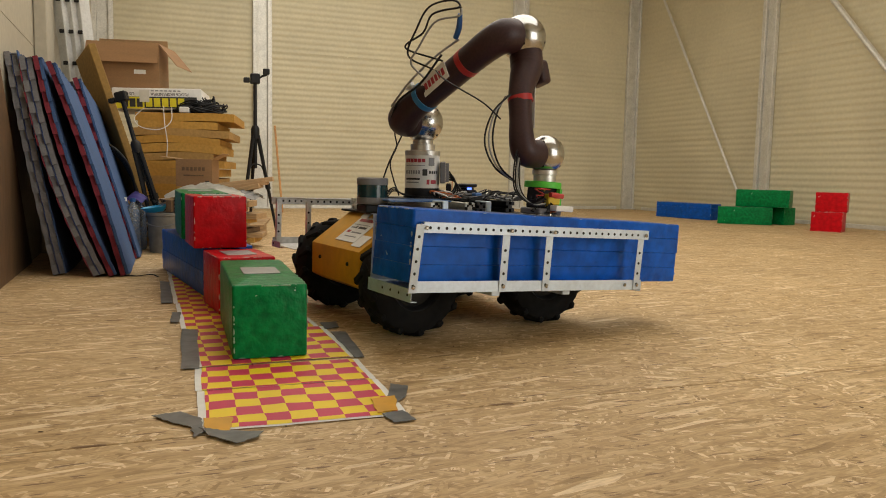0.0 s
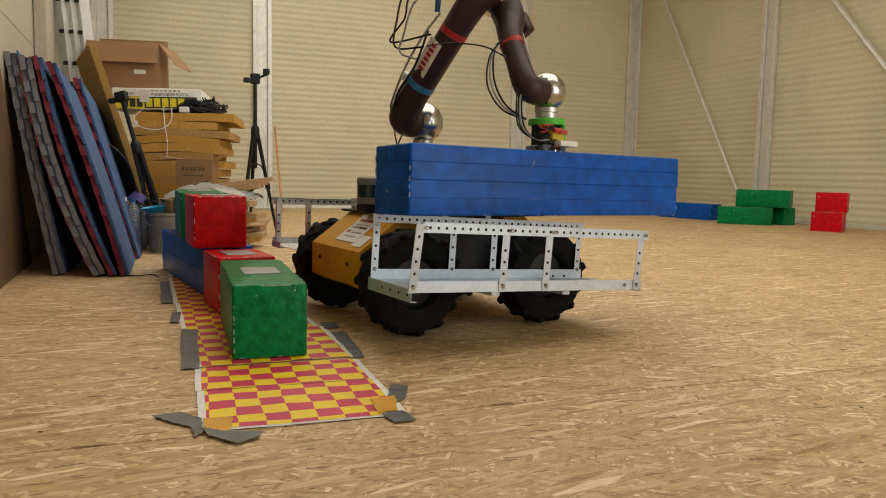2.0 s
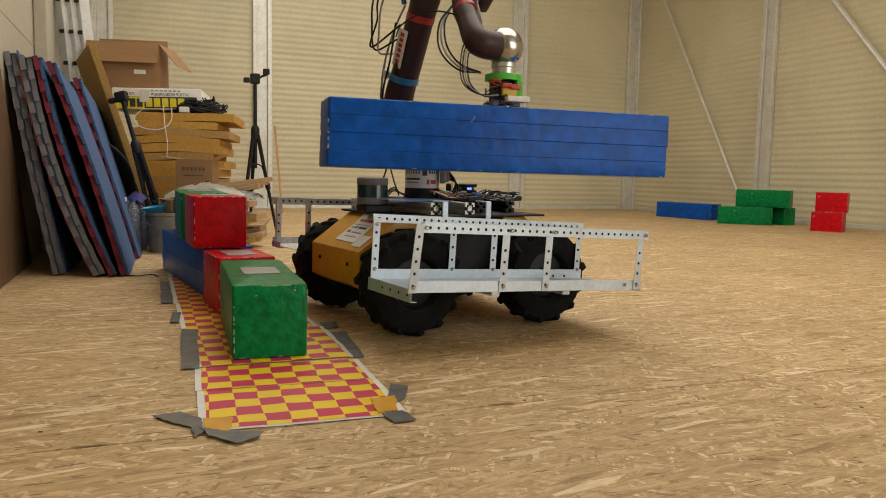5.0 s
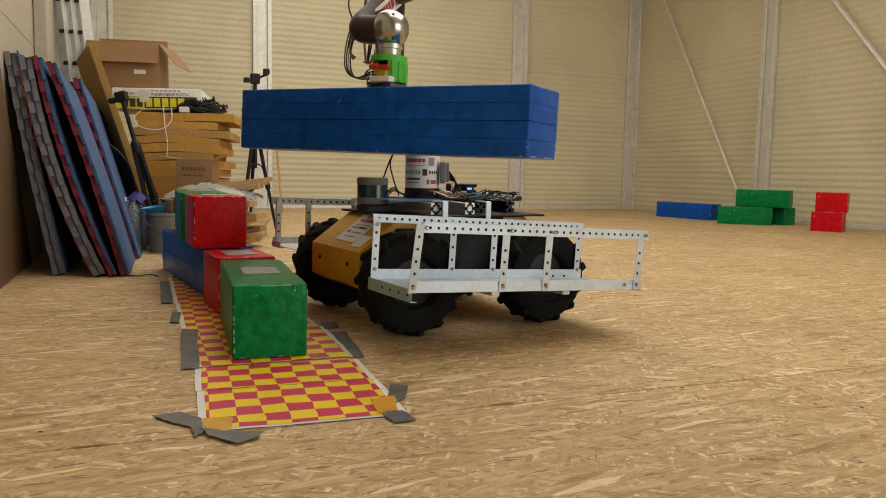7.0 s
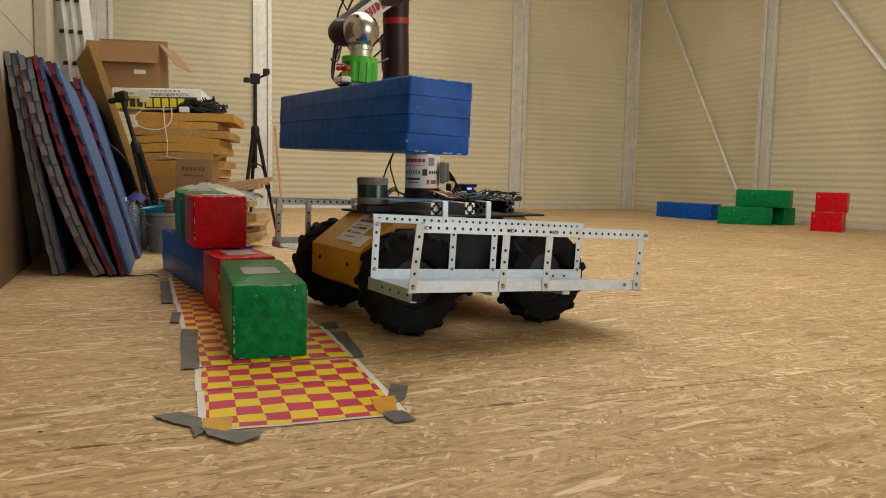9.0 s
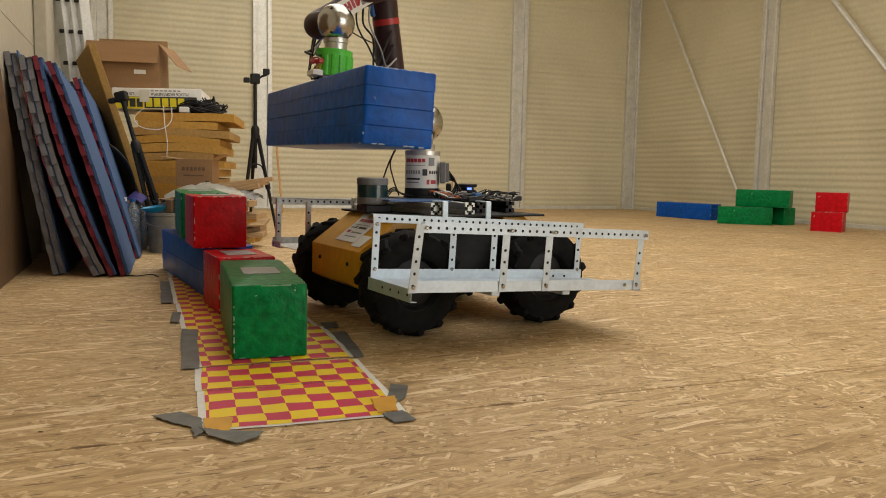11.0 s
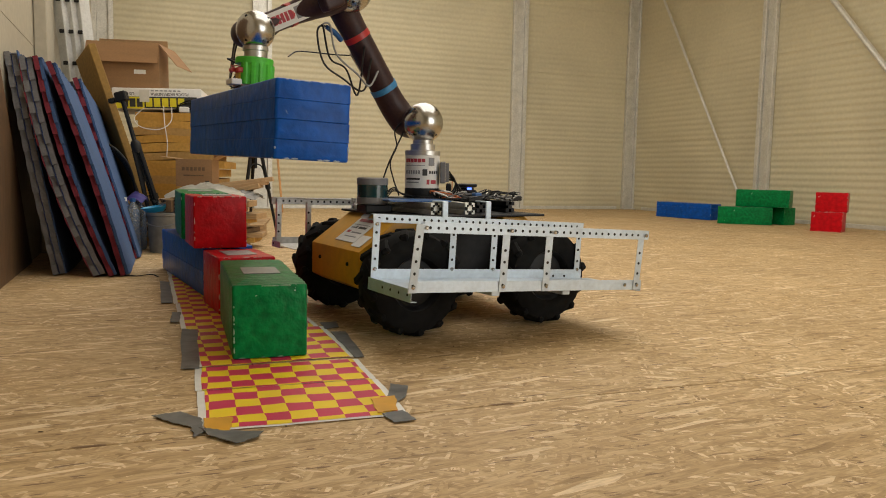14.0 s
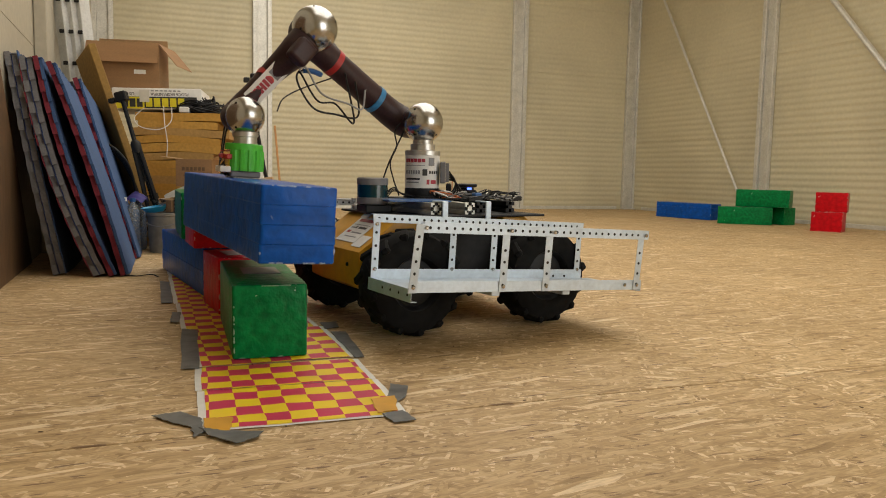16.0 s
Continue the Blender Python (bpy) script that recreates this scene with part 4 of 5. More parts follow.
def mat_layer(length, height, z0, z1, phase, bow, tooth=0.050, deep=0.015):
    """One foam layer: a row of square teeth along each upright edge and the top edge, bent by `bow` along its height."""
    b = bmesh.new()
    k, n = int(round(height / tooth)), int(round(length / tooth))
    body = height - deep

    def loft(rings):
        rows = [[b.verts.new(p) for p in ring] for ring in rings]
        for p, q in zip(rows, rows[1:]):
            for i in range(4):
                b.faces.new((p[i], p[(i + 1) % 4], q[(i + 1) % 4], q[i]))
        b.faces.new(rows[0][::-1])
        b.faces.new(rows[-1])

    rings = []
    for i in range(k):
        o = deep * ((i + phase) % 2)
        for y in (i * body / k, (i + 1) * body / k):
            f = y / height
            d = -4 * bow * f * (1 - f)
            rings.append([(o, y, z0 + d), (length - o, y, z0 + d), (length - o, y, z1 + d), (o, y, z1 + d)])
    loft(rings)
    rings = []
    for i in range(n):
        y = height if (i + phase) % 2 == 0 else body + 0.003
        for x in (i * length / n, (i + 1) * length / n):
            rings.append([(x, body, z0), (x, y, z0), (x, y, z1), (x, body, z1)])
    loft(rings)
    bmesh.ops.recalc_face_normals(b, faces=b.faces[:])
    return b


def mat_sheet(foot, top, layers, label, size=1.03, turn=WALLDIR, bow=0.0):
    """A foam mat leaning on the wall: foot and top are the near lower and upper corners; layers from the wall side outwards."""
    foot, top = Vector(foot), Vector(top)
    along = Vector((-math.sin(radians(turn)), math.cos(radians(turn)), 0))
    up = (top - foot).normalized()
    along = (along - up * along.dot(up)).normalized()
    out = up.cross(along).normalized() * -1
    m = Matrix((along, up, -out)).transposed().to_4x4()
    m.translation = foot
    t = thing("foam_mat", m, label, "foam mat", "foam mats leaning on the wall")
    z = 0.0
    for k, (mt, th, phase) in enumerate(layers):
        z -= th
        part("layer", mat_layer(size, (top - foot).length, z, z + th - 0.0006, phase, bow), mt, t)
    return t


mat_sheet((-1.835, 3.52, 0.004), (-2.020, 3.50, 1.03), ((MAT_GREY, 0.024, 0), (MAT_NAVY, 0.005, 1), (MAT_GREY, 0.024, 1), (MAT_BLUE, 0.006, 0)), "grey toothed foam mat leaning on the wall", bow=-0.008)
mat_sheet((-1.640, 3.50, 0.004), (-1.957, 3.50, 1.01), ((MAT_RED, 0.005, 1), (MAT_GREY, 0.024, 0), (MAT_NAVY, 0.006, 1), (MAT_GREY, 0.022, 1)), "grey and red toothed foam mat leaning on the wall", bow=-0.042)
mat_sheet((-1.570, 3.52, 0.004), (-1.900, 3.52, 1.015), ((MAT_RED, 0.021, 0), (MAT_BLUE, 0.014, 1)), "blue foam mat with red toothed back leaning on others", bow=-0.030)
mat_sheet((-1.525, 3.54, 0.004), (-1.855, 3.55, 0.995), ((MAT_RED, 0.022, 0), (MAT_NAVY, 0.004, 1), (MAT_BLUE, 0.012, 1)), "blue foam mat with red toothed edge, outermost of the first pile", bow=0.012)
mat_sheet((-1.748, 4.22, 0.004), (-2.060, 4.22, 1.00), ((MAT_RED, 0.024, 0), (MAT_NAVY, 0.004, 1), (MAT_BLUE, 0.010, 1)), "faded blue foam mat with red toothed edge in the second pile", 0.98)
mat_sheet((-1.81, 4.24, 0.004), (-2.125, 4.24, 0.985), ((MAT_GREY, 0.022, 0), (MAT_NAVY, 0.005, 1), (MAT_GREY, 0.022, 1)), "grey foam mat at the back of the second pile", 0.98)

# boards on the side wall, near the camera
b = plate_poly([(-5.97, 0.0), (-6.86, 1.10), (-7.6, 1.95), (-8.6, 1.95), (-8.6, 0.0)], 0.002, 0.018)
bmesh.ops.transform(b, matrix=Matrix(((0, 0, 1, 0), (1, 0, 0, 0), (0, 1, 0, 0), (0, 0, 0, 1))), verts=b.verts[:])
bmesh.ops.recalc_face_normals(b, faces=b.faces[:])
solid("wall_lining", b, WOOD_DK, ROOM, "brown plywood sheet with a slanting edge on the side wall", "wall lining", kind="structure")
# side wall uprights
for y, w in ((-5.45, 0.025),):
    solid("timber_stud", box((0.003, y - w, 0), (0.07, y + w, ROOM_H), 0.004, 1), WALL_L, ROOM, "pale timber stud on the side wall", "stud", "timber studs", "structure")

# ladder
t = thing("aluminium_ladder", Matrix(), "grey aluminium sectional ladder leaning in the corner", "ladder")
lo, hi = Vector((-2.57, 5.45, 0.003)), Vector((-2.86, 5.60, 2.25))
for k in range(3):
    off = Vector((0.056 * k, 0.02 * k, 0))
    part("stile", bar(lo + off, hi + off, 0.052, 0.09, 0.004), LADDER, t)
    part("stile", bar(lo + off + Vector((-0.13, 0.36, 0)), hi + off + Vector((-0.13, 0.36, 0)), 0.052, 0.09, 0.004), LADDER, t)
for i in range(10):
    f = 0.06 + i * 0.10
    p = lo.lerp(hi, f)
    part("rung", bar(p, p + Vector((-0.13, 0.36, 0)), 0.03, 0.03, 0.004), GALV, t)
    for k in range(3):
        q = p + Vector((0.056 * k, 0.02 * k, 0)) + Vector((0.012, -0.0475, -0.01))
        part("rung_end", box((q.x - 0.018, q.y - 0.006, q.z - 0.014), (q.x + 0.018, q.y + 0.002, q.z + 0.014), 0.004, 1), HOLE, t)


def wavy_board(x0, x1, depth, z, th, m, sag, material, label, seed):
    """A soft foam board bending over those below it."""
    rng = random.Random(seed)
    b = bmesh.new()
    n = 14
    rows = []
    ja, jb = rng.uniform(-0.03, 0.03), rng.uniform(-0.05, 0.06)
    for i in range(n + 1):
        f = i / n
        x = x0 + ja + (x1 + jb - x0 - ja) * f
        zz = z + sag * (2 * f - 1) ** 2 + 0.006 * math.sin(f * 5 + seed)
        rows.append([b.verts.new((x, y, zz + h)) for y, h in ((0, 0), (depth, 0), (depth, th), (0, th))])
    for a, c in zip(rows, rows[1:]):
        for k in range(4):
            b.faces.new((a[k], a[(k + 1) % 4], c[(k + 1) % 4], c[k]))
    b.faces.new(rows[0][::-1])
    b.faces.new(rows[-1])
    bmesh.ops.recalc_face_normals(b, faces=b.faces[:])
    return solid("foam_board", b, material, m, label, "foam board", "stack of foam boards", smooth=False)


STACK = pose(-2.24, 5.30, 0, 0, 0, 10)
t = thing("wooden_pallet", STACK, "wooden pallet under the stack of foam boards", "pallet")
for k in range(5):
    part("deck_board", box((-0.05, 0.02 + k * 0.18, 0.10), (0.95, 0.15 + k * 0.18, 0.122), 0.002, 1), WOOD, t)
for k in range(3):
    part("bearer", box((-0.02 + k * 0.42, 0.02, 0.0), (0.08 + k * 0.42, 0.88, 0.098), 0.003, 1), WOOD, t)
rng = random.Random(31)
z = 0.124
shades = (FOAM_Y, surface("amber_foam_board", (0.50, 0.27, 0.05), 0.85, 0, 0.12, 50, 3, 0.3), surface("dull_foam_board", (0.42, 0.25, 0.08), 0.85, 0, 0.14, 50, 3, 0.3))
for k in range(14):
    th = rng.uniform(0.050, 0.064)
    sag = -0.018 if k < 6 else -0.010
    x1 = 0.60 + 0.007 * k + rng.uniform(-0.02, 0.03)
    wavy_board(0.02 + 0.004 * k, x1, 0.85, z + 0.02, th - 0.002, STACK, sag, shades[k % 3], "mustard yellow foam board sagging in a tall stack", 40 + k)
    z += th

TOPZ = z + 0.012
# polystyrene pack with print upside down, drawn as bars
t = thing("polystyrene_pack", STACK @ pose(-0.085, 0.06, TOPZ + 0.018, 0, -1.2, 1), "white wrapped insulation pack printed in black and yellow", "pack")
pk = part("body", box((0, 0, 0), (0.60, 0.55, 0.148), 0.008, 2), WHITE, t, smooth=True)
part("black_band", box((0.05, -0.0025, 0.008), (0.57, -0.0005, 0.088)), PRINT_BLK, t)
part("yellow_band", box((0.02, -0.005, 0.004), (0.215, -0.003, 0.086)), PRINT_YEL, t)
for k in range(3):
    part("letter_bar", box((0.070 + k * 0.048, -0.0075, 0.016), (0.108 + k * 0.048, -0.0055, 0.074)), PRINT_BLK, t)
for k in range(5):
    part("letter_bar", box((0.225 + k * 0.054, -0.005, 0.018), (0.268 + k * 0.054, -0.003, 0.078)), PRINT_YEL, t)
lettering("PLO\u010cE EKSPANDIRA", 0.020, pose(0.515, -0.002, 0.115, 90, 180, 0), PRINT_BLK, t)
lettering("LISTI", 0.020, pose(0.150, -0.002, 0.115, 90, 180, 0), PRINT_BLK, t)
for k in range(9):
    part("small_letter_bar", box((0.20 + k * 0.03, -0.0025, 0.126), (0.22 + k * 0.03, -0.0005, 0.134)), PRINT_GREY, t)
part("paper_note", box((0.185, -0.009, 0.05), (0.25, -0.0078, 0.135)), PLASTIC_SHEET, t)

# open cardboard box on the pack
t = thing("cardboard_box", STACK @ pose(-0.285, 0.20, TOPZ + 0.176, 0, 0, -1), "open brown cardboard box on top of the stack", "cardboard box")
for nm, lo, hi in (("side", (0, 0, 0), (0.49, 0.006, 0.325)), ("side", (0, 0.344, 0), (0.49, 0.35, 0.325)), ("side", (0, 0.0065, 0), (0.006, 0.3435, 0.325)), ("side", (0.484, 0.0065, 0), (0.49, 0.3435, 0.325)), ("bottom", (0.0065, 0.0065, 0), (0.4835, 0.3435, 0.006))):
    part(nm, box(lo, hi, 0.001, 1), CARDBOARD, t)
part("flap", box((0.0, -0.004, 0), (0.49, 0.0, 0.16), 0.001, 1), CARDBOARD, t, m=pose(0.0, 0.0, 0.327, 158, 0, 0))
part("flap", box((0.0, -0.004, 0), (0.49, 0.0, 0.07), 0.001, 1), CARD_IN, t, m=pose(0.0, 0.35, 0.327, 18, 0, 0))
part("flap", box((0.0, 0.0, 0), (0.004, 0.34, 0.20), 0.001, 1), CARDBOARD, t, "hanging side flap", m=pose(0.492, 0.005, 0.323, 0, 140, -8))
part("label", box((0.32, -0.0022, 0.105), (0.40, -0.0004, 0.135)), WHITE, t)

# heap of black cables
t = thing("cable_heap", STACK @ pose(0.50, 0.10, TOPZ), "tangled heap of thin black cables", "cables")
rng = random.Random(8)
for k in range(34):
    a, r = rng.uniform(0, 6.28), rng.uniform(0.04, 0.14)
    pts = []
    cx, cy = rng.uniform(-0.05, 0.05), rng.uniform(-0.03, 0.06)
    for j in range(9):
        pts.append((cx + 1.25 * r * math.cos(a + j * 0.85) + rng.uniform(-0.02, 0.02), cy + 0.6 * r * math.sin(a + j * 0.85), 0.012 + rng.uniform(0, 0.17) * max(0.1, 1 - r / 0.17)))
    part("cable", sweep(pts, 0.0055, 5, 5), BLACK, t, smooth=True)
part("power_plug", box((-0.13, -0.10, 0.004), (-0.06, -0.06, 0.045), 0.006, 1), WHITE, t)
# white cord hanging over the boards
t = thing("white_cord", STACK, "thin white cord hanging over the foam boards", "cord")
part("loop", sweep([(0.14, -0.012, 0.93), (0.08, -0.03, 0.86), (0.12, -0.03, 0.80), (0.24, -0.03, 0.785), (0.32, -0.03, 0.84), (0.325, -0.012, 0.94)], 0.0035, 6, 8), WHITE, t, smooth=True)
part("strand", sweep([(0.27, -0.012, 0.95), (0.28, -0.03, 0.82), (0.295, -0.03, 0.70), (0.29, -0.03, 0.60)], 0.0035, 6, 8), WHITE, t, smooth=True)

# big mustard board leaning on the wall in front of the stack
t = thing("leaning_board", Matrix(), "large mustard board leaning against the side wall", "board")
a, c = Vector((-1.965, 5.0, 0.340)), Vector((-2.285, 5.0, 1.318))
up = (c - a).normalized()
al = Vector((-0.65, 0.76, 0))
al = (al - up * al.dot(up)).normalized()
m = Matrix((al, up, al.cross(up))).transposed().to_4x4()
m.translation = a
part("panel", box((0, 0, -0.048), (0.36, (c - a).length, 0.0), 0.004, 1), FOAM_SHADED, t, m=m)

# hoses behind the leaning board
t = thing("hose_coil", pose(-2.10, 4.90, 0.004), "coiled black hose hanging by the wall", "hose")
for k in range(4):
    part("turn", sweep([(0.0 - 0.02 * k, 0.03 * k, 0.02), (0.10, 0.03 * k, 0.25), (0.06 - 0.02 * k, 0.03 * k, 0.52), (-0.08, 0.03 * k, 0.66 - 0.02 * k), (-0.18, 0.03 * k, 0.60)], 0.009, 8, 6), BLACK, t, smooth=True)


def tripod(m, label, height, spread, fold=False):
    t = thing("tripod", m, label, "tripod", "camera tripods")
    part("column", lathe([(0.014, height * 0.42), (0.014, height * 0.93)], 12), BLACK, t, smooth=True)
    part("collar", lathe([(0.03, height * 0.60), (0.032, height * 0.62), (0.032, height * 0.66), (0.02, height * 0.68)], 14), BLACK, t, smooth=True)
    part("head", box((-0.035, -0.03, height * 0.93), (0.035, 0.03, height * 0.99), 0.006, 1), BLACK, t)
    if not fold:
        part("pan_handle", sweep([(0.02, 0, height * 0.96), (0.05, -0.02, height * 0.975), (0.085, -0.03, height * 0.985)], 0.009, 8, 4), BLACK, t, smooth=True)
        part("phone_clamp", box((0.055, -0.05, height * 0.985), (0.105, -0.02, height * 1.02), 0.005, 1), BLACK, t)
    part("clamp", box((-0.085, -0.02, height * 0.935), (-0.04, 0.02, height * 0.965), 0.005, 1), BLACK, t)
    for k in range(3):
        a = radians(100 + 120 * k)
        p, q = Vector((0.02 * math.cos(a), 0.02 * math.sin(a), height * 0.62)), Vector((spread * math.cos(a), spread * math.sin(a), 0.008))
        leg = part("leg", sweep([p, p.lerp(q, 0.5), q], [0.016, 0.013, 0.010], 8, 4), BLACK, t, smooth=True)
        part("leg_clip", sweep([p.lerp(q, 0.47), p.lerp(q, 0.5), p.lerp(q, 0.53)], 0.02, 8, 2), BLACK, leg, smooth=True)
        part("brace", sweep([(0, 0, height * 0.45), (q.x * 0.3, q.y * 0.3, height * 0.43), (q.x * 0.5, q.y * 0.5, height * 0.34)], 0.006, 6, 3), BLACK, leg)
    return t


tripod(pose(-1.46, 5.85, 0.0, 0, 0, 20), "black camera tripod standing beside the stack", 1.26, 0.17)
tripod(pose(-1.80, 4.86, 0.02, 0, -15.5, 0), "folded black tripod leaning on the board", 1.02, 0.05, True)

# small carton, planks, plastic sheet
t = thing("small_carton", pose(-1.76, 4.96, 0.40, 0, 0, 3), "small open carton with worn print", "cardboard box")
for nm, lo, hi in (("side", (0, 0, 0), (0.235, 0.004, 0.18)), ("side", (0, 0.176, 0), (0.235, 0.18, 0.18)), ("side", (0, 0.0045, 0), (0.004, 0.1755, 0.18)), ("side", (0.231, 0.0045, 0), (0.235, 0.1755, 0.18)), ("bottom", (0.0045, 0.0045, 0), (0.2305, 0.1755, 0.004))):
    part(nm, box(lo, hi, 0.001, 1), CARDBOARD, t)
part("flap", box((-0.10, 0.0, 0), (0.0, 0.17, 0.003), 0.001, 1), CARD_IN, t, m=pose(0, 0.005, 0.181, 0, 6, 0))
part("flap", box((0.0, 0.0, 0), (0.08, 0.17, 0.003), 0.001, 1), CARD_IN, t, m=pose(0.235, 0.005, 0.181, 0, -28, 0))
for k in range(6):
    part("letter_bar", box((0.04 + k * 0.026, -0.0022, 0.105), (0.058 + k * 0.026, -0.0004, 0.128)), WOOD_DK, t)
part("letter_bar", box((0.05, -0.0022, 0.07), (0.18, -0.0004, 0.078)), WOOD_DK, t)
part("letter_bar", box((0.19, -0.0022, 0.02), (0.215, -0.0004, 0.04)), PRINT_BLK, t)
G_PL = "loose wooden planks"
rng = random.Random(12)
z = 0.002
for k in range(9):
    th = rng.uniform(0.030, 0.042)
    b = box((-0.46 + rng.uniform(-0.04, 0.04), -0.10 + rng.uniform(0, 0.03), 0), (0.50 + rng.uniform(-0.10, 0.05), 0.12 + rng.uniform(0, 0.1), th - 0.002), 0.002, 1)
    solid("wooden_plank", b, (WOOD, FOAM_Y, WOOD, WOOD_DK)[k % 4], pose(-1.74, 5.02, z, 0, 0, rng.uniform(-9, 9)), "rough sawn plank in a low pile", "plank", G_PL)
    z += th
for k in range(3):
    solid("wooden_plank", box((-0.3, -0.05, 0), (0.3, 0.05, 0.03), 0.002, 1), (WOOD, CARD_IN, WOOD)[k], pose(-1.47 + 0.03 * k, 4.90, z + 0.020 + 0.036 * k, 0, -14 + 3 * k, 6 * k - 4), "short plank slanting on the pile", "plank", G_PL)


def crumpled(name, m, w, d, h, material, label, category, seed, n=26):
    """A crumpled sheet draped in folds."""
    b = bmesh.new()
    grid = []
    for j in range(n + 1):
        row = []
        for i in range(n + 1):
            u, v = 2 * i / n - 1, 2 * j / n - 1
            dome = max(0.0, 1 - (u * u + v * v) * 0.62)
            fold = noise.fractal(Vector((u * 2.2, v * 2.2, seed)), 0.9, 2.1, 4)
            row.append(b.verts.new((u * w * (1 + 0.12 * fold), v * d, h * (0.75 * dome + 0.30 * abs(fold) * (0.3 + dome)))))
        grid.append(row)
    for j in range(n):
        for i in range(n):
            b.faces.new((grid[j][i], grid[j][i + 1], grid[j + 1][i + 1], grid[j + 1][i]))
    e = bmesh.ops.solidify(b, geom=b.faces[:], thickness=0.003)
    return solid(name, b, material, m, label, category, smooth=True)


crumpled("plastic_sheet", pose(-1.50, 4.80, 0.33), 0.24, 0.17, 0.11, PLASTIC_SHEET, "crumpled milky plastic sheet on the planks", "plastic sheet", 3.3)
crumpled("plastic_bag", pose(-1.30, 4.86, 0.33), 0.12, 0.12, 0.07, surface("clear_grey_plastic", (0.40, 0.40, 0.39), 0.25, 0, 0.1, 20, 5, 0.2), "crumpled grey plastic bag on the planks", "plastic bag", 7.1)

# bucket with bowl and bottles
t = thing("bucket", pose(-1.715, 4.66, 0), "dusty grey plastic bucket full of tools", "bucket")
part("shell", lathe([(0.092, 0.0), (0.10, 0.002), (0.112, 0.225), (0.118, 0.228), (0.118, 0.245), (0.110, 0.246), (0.108, 0.228), (0.094, 0.02)], 36), BUCKET, t, smooth=True)
part("handle", sweep([(-0.118, 0, 0.235), (-0.10, -0.09, 0.19), (0, -0.125, 0.165), (0.10, -0.09, 0.19), (0.118, 0, 0.235)], 0.003, 6, 6), GREY, t, smooth=True)
solid("bowl", lathe([(0.03, 0.0), (0.05, 0.002), (0.078, 0.034), (0.080, 0.036), (0.076, 0.036), (0.048, 0.006)], 32), SKYBLUE, pose(-1.775, 4.64, 0.246, 5, -8, 0), "pale blue plastic bowl on the bucket", "bowl", smooth=True)
solid("wooden_block", box((-0.018, -0.02, 0), (0.018, 0.02, 0.075), 0.003, 1), WOOD_DK, pose(-1.685, 4.64, 0.247), "small dark wooden block on the bucket", "block")
for k, (x, y, lidm) in enumerate(((-1.93, 4.78, VIOLET), (-1.905, 4.62, BLUE_PL), (-1.975, 4.66, WHITE))):
    t = thing("plastic_bottle", pose(x, y, 0), "clear plastic water bottle beside the bucket", "bottle", "bottles by the bucket")
    prof = [(0.035, 0.0)]
    for j in range(6):
        prof += [(0.044, 0.02 + j * 0.034), (0.041, 0.034 + j * 0.034)]
    prof += [(0.043, 0.235), (0.03, 0.275), (0.015, 0.295), (0.014, 0.31)]
    part("body", lathe(prof, 24), BOTTLE, t, smooth=True)
    part("cap", lathe([(0.017, 0.309), (0.017, 0.33), (0.013, 0.332)], 16), lidm, t, smooth=True)
crumpled("clear_bag", pose(-1.93, 4.74, 0.30), 0.06, 0.06, 0.07, VIOLET, "crumpled violet bag behind the bottles", "bag", 11.0, 14)
rng = random.Random(77)
t = thing("wire_bundle", pose(-1.73, 4.74, 0.25), "bundle of grey wires in the bucket", "wires")
for k in range(10):
    pts = [(rng.uniform(-0.08, 0.08), rng.uniform(-0.05, 0.05), rng.uniform(0.0, 0.07)) for j in range(6)]
    part("wire", sweep(pts, 0.003, 5, 5), (CABLE_GREY, BLACK, GREY)[k % 3], t, smooth=True)
# thin wooden stick against the gable wall
solid("wooden_stick", bar((-2.00, 9.35, 0.004), (-2.24, 10.0, 1.10), 0.025, 0.02, 0.003), surface("orange_stick", (0.50, 0.25, 0.08), 0.6), Matrix(), "thin orange wooden stick leaning on the gable wall", "stick")
# loose cord and crumbs on the floor
t = thing("loose_cord", pose(-1.45, 3.55, 0), "thin dark cord end lying on the floor", "cord")
part("cord", sweep([(-0.20, 0.10, 0.004), (-0.10, 0.03, 0.006), (0.0, 0.0, 0.005), (0.06, 0.015, 0.012), (0.10, 0.0, 0.004)], 0.003, 6, 6), BLACK, t, smooth=True)
rng = random.Random(3)
bm = None
for k in range(90):
    x, y = rng.uniform(-1.2, 2.2), rng.uniform(1.2, 4.5)
    if 0.05 < 0.93 * x + 0.3665 * y < 0.6 and x < 0.1:
        continue
    bm = moved(box((-0.006, -0.002, 0), (0.006, 0.002, 0.002)), pose(x, y, 0.0005, 0, 0, rng.uniform(0, 180)) @ Matrix.Scale(rng.uniform(0.3, 0.8), 4), bm)
solid("floor_chips", bm, WOOD_DK, Matrix(), "scattered dark wood chips on the floor", "wood chips", kind="stuff")

# ---- floor boards ----
BOARDS = {}
for j in range(13):
    for i in range(-1, 4):
        x0 = i * 2.5 + (1.25 if j % 2 else 0.0) - 0.4
        xa, xb = max(x0, 0.0), min(x0 + 2.5, ROOM_W)
        y0 = -ROOM_L + j * 1.25 - 0.75
        ya, yb = max(y0, -ROOM_L), min(y0 + 1.25, 0.0)
        if xb - xa < 0.05 or yb - ya < 0.05:
            continue
        key = (round(xb - xa, 3), round(yb - ya, 3))
        if key not in BOARDS:
            BOARDS[key] = mesh_of("floor_board", box((0.0012, 0.003, -0.018), (key[0] - 0.0012, key[1] - 0.003, 0.0), 0.0012, 1), OSB)
        o = new("floor_board", BOARDS[key])
        o.parent = floor
        o.matrix_basis = pose(xa, ya, 0)

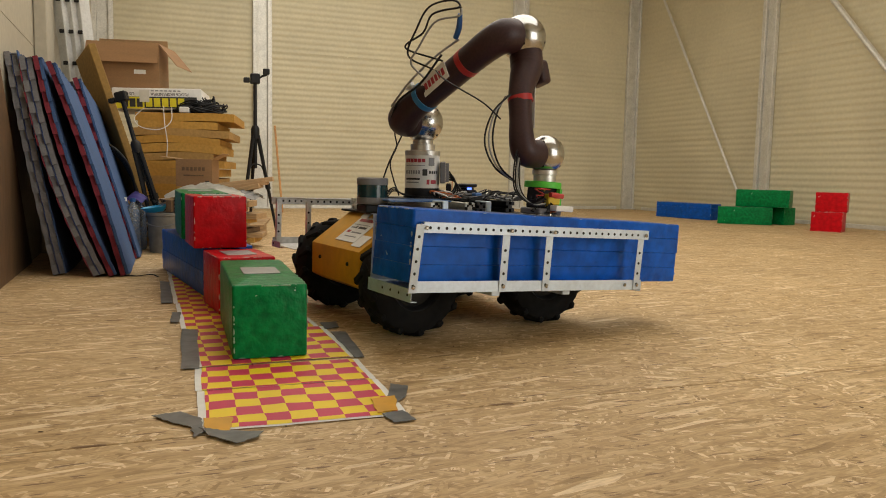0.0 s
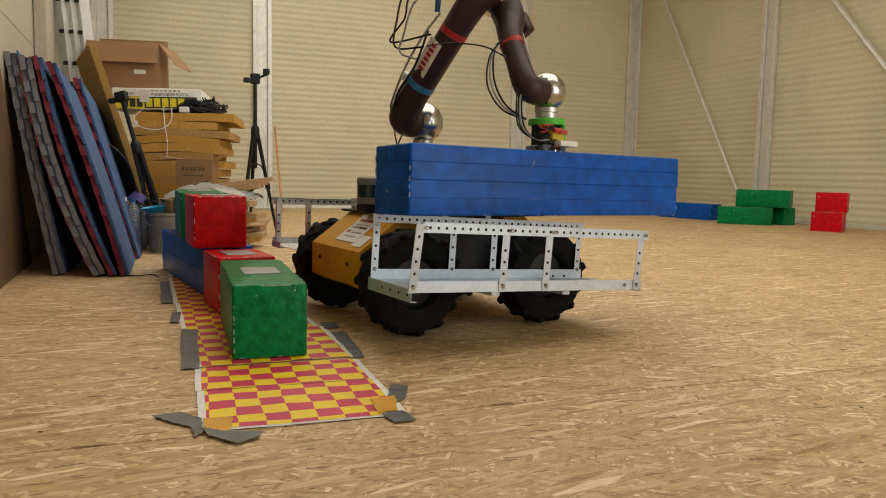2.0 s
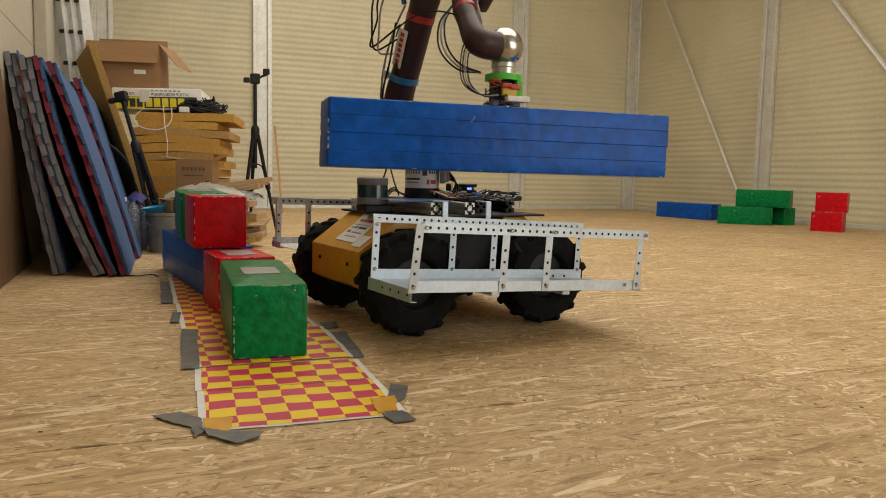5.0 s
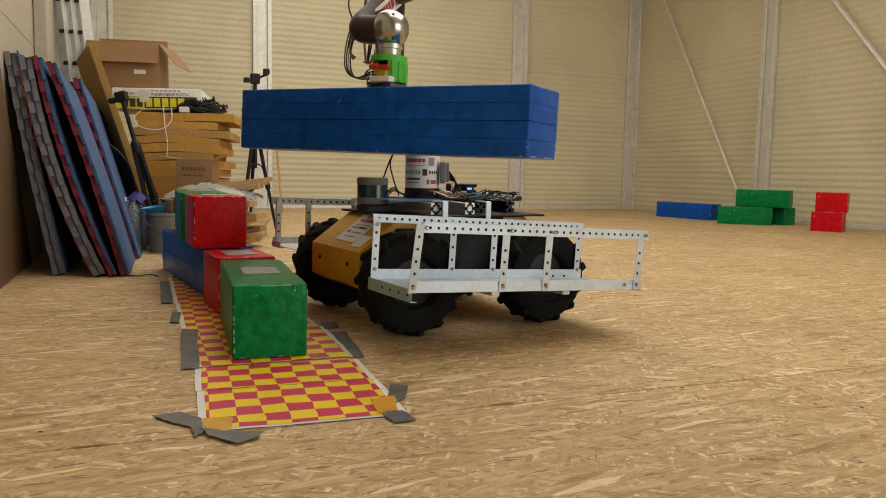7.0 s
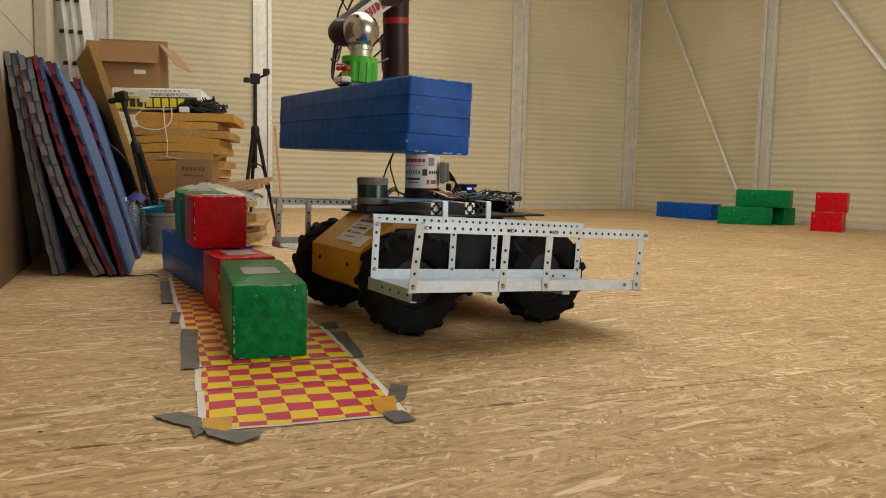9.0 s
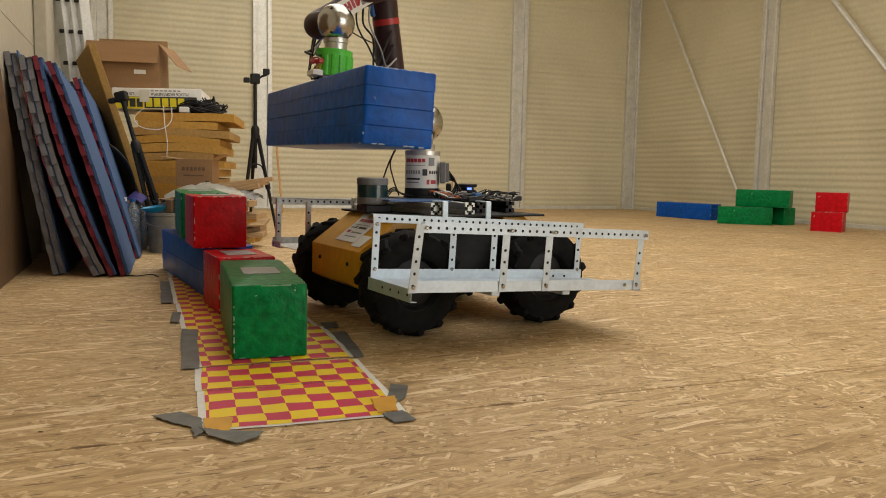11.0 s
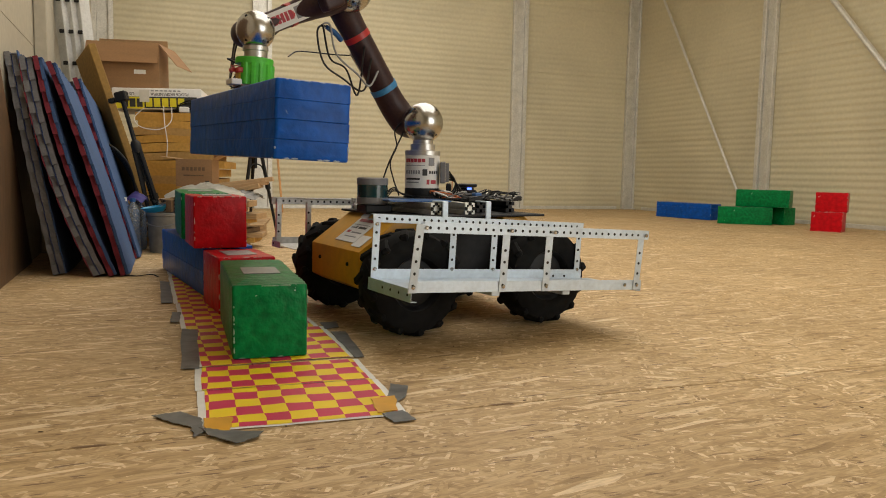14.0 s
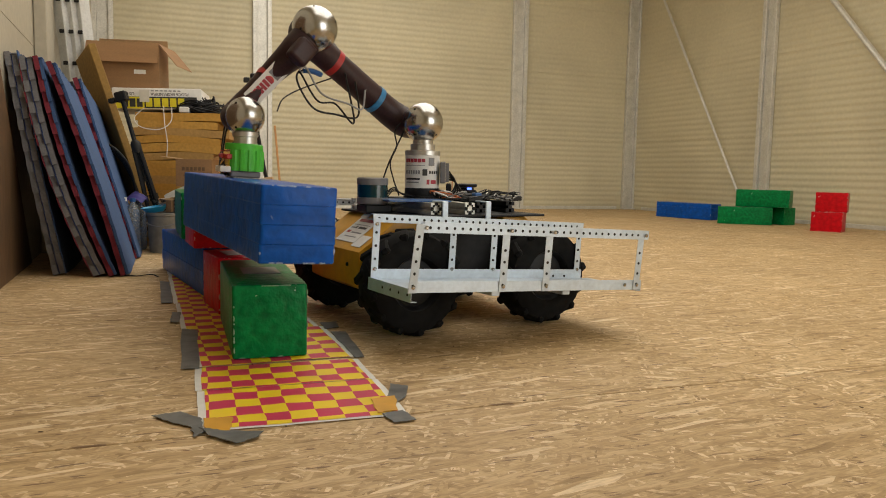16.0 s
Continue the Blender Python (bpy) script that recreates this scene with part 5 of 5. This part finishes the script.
# ---- movement ----
# seconds, place of the carried brick's base, its heading, pitch and roll
MOVES = [
    (0.0, 0.309, 2.425, 0.187, 34.8, 3.5, 0.3),
    (0.5, 0.317, 2.432, 0.204, 33.9, 2.4, -0.6),
    (1.0, 0.326, 2.443, 0.241, 33.5, 1.5, -1.3),
    (1.5, 0.326, 2.461, 0.303, 33.6, 1.0, -1.6),
    (2.0, 0.315, 2.482, 0.389, 33.6, 0.7, -1.8),
    (2.5, 0.297, 2.496, 0.452, 33.6, 0.7, -1.7),
    (3.0, 0.282, 2.500, 0.487, 34.0, 0.6, -1.4),
    (3.5, 0.272, 2.498, 0.506, 34.2, 0.6, -1.3),
    (4.2, 0.252, 2.487, 0.509, 32.1, 0.5, -1.2),
    (6.3, -0.074, 2.436, 0.568, -20.8, 1.5, 0.2),
    (6.5, -0.116, 2.459, 0.573, -23.8, 1.4, -0.1),
    (7.0, -0.197, 2.499, 0.580, -31.2, 1.4, -1.0),
    (7.5, -0.250, 2.530, 0.584, -40.6, 1.4, -1.5),
    (8.0, -0.277, 2.561, 0.587, -49.4, 1.3, -1.7),
    (8.5, -0.289, 2.580, 0.588, -56.0, 1.4, -1.7),
    (9.0, -0.296, 2.586, 0.587, -60.3, 1.5, -1.6),
    (10.2, -0.328, 2.560, 0.595, -63.6, 1.3, -2.2),
    (11.5, -0.422, 2.496, 0.597, -64.4, 1.1, -2.6),
    (12.0, -0.499, 2.486, 0.592, -63.2, 1.1, -2.2),
    (12.5, -0.555, 2.478, 0.582, -62.0, 1.3, -1.8),
    (13.0, -0.591, 2.468, 0.575, -61.4, 1.3, -1.6),
    (13.5, -0.608, 2.460, 0.567, -61.1, 1.4, -1.6),
    (14.0, -0.614, 2.453, 0.557, -61.1, 1.4, -1.8),
    (14.5, -0.620, 2.445, 0.524, -61.6, 1.4, -2.0),
    (15.0, -0.631, 2.438, 0.454, -61.9, 1.5, -2.2),
    (15.5, -0.639, 2.431, 0.367, -62.0, 1.3, -2.3),
    (16.0, -0.641, 2.428, 0.287, -61.7, 1.1, -2.4),
]


def frame_of(origin, x, y):
    z = x.cross(y).normalized()
    y = z.cross(x).normalized()
    m = Matrix((x, y, z)).transposed().to_4x4()
    m.translation = origin
    return m


def arm_rows():
    """Elbow and links from the place of the wrist over the brick, arm in one upright plane."""
    rows = {"cable_bundle": [], "shoulder_ball": [], "upper_link": [], "elbow_ball": [], "forearm": [], "wrist_ball": [], "gripper": []}
    for t, x, y, z, yaw, pitch, roll in MOVES:
        u = Vector((math.cos(radians(yaw)), math.sin(radians(yaw)), 0))
        w = Vector((x, y, z)) + 0.015 * u + Vector((0, 0, 0.203 + 0.1955))
        flat = Vector((w.x - SH.x, w.y - SH.y, 0))
        d = flat.normalized()
        n = Vector((d.y, -d.x, 0))
        reach = w - SH
        dist = min(reach.length, L1 + L2 - 0.001)
        up = Vector((0, 0, 1))
        a = math.atan2(reach.z, flat.length) + math.acos((L1 ** 2 + dist ** 2 - L2 ** 2) / (2 * L1 * dist))
        e = SH + L1 * (math.cos(a) * d + math.sin(a) * up)
        x1, x2 = (e - SH).normalized(), (w - e).normalized()
        o = BASE
        rows["shoulder_ball"].append((t, frame_of(SH - o, -d, n)))
        rows["upper_link"].append((t, frame_of(SH - o, x1, n)))
        turn = 178 * min(1.0, max(0.0, (t - 6.5) / 3.5))
        rows["cable_bundle"].append((t, frame_of(SH - o, x1, n) @ pose(0, 0.125, 0) @ pose(0, 0, 0, turn, 0, 0) @ pose(0, -0.125, 0)))
        rows["elbow_ball"].append((t, frame_of(e - o, x1, n)))
        rows["forearm"].append((t, frame_of(e - o, x2, n)))
        g = Matrix.Translation(w - o) @ pose(0, 0, 0, 0, pitch, yaw) @ pose(0, 0, 0, roll, 0, 0)
        rows["wrist_ball"].append((t, frame_of(w - o, -d, n)))
        rows["gripper"].append((t, g))
    return rows


def motions():
    walk(CARRIED, [(t, pose(x, y, z) @ pose(0, 0, 0, 0, 0, yaw) @ pose(0, 0, 0, 0, pitch, 0) @ pose(0, 0, 0, roll, 0, 0)) for t, x, y, z, yaw, pitch, roll in MOVES])
    rows = arm_rows()
    for ob, key in ((bundle, "cable_bundle"), (shoulder_ball, "shoulder_ball"), (upper, "upper_link"), (elbow_ball, "elbow_ball"), (fore, "forearm"), (wrist_ball, "wrist_ball"), (grip, "gripper")):
        walk(ob, rows[key])


motions()
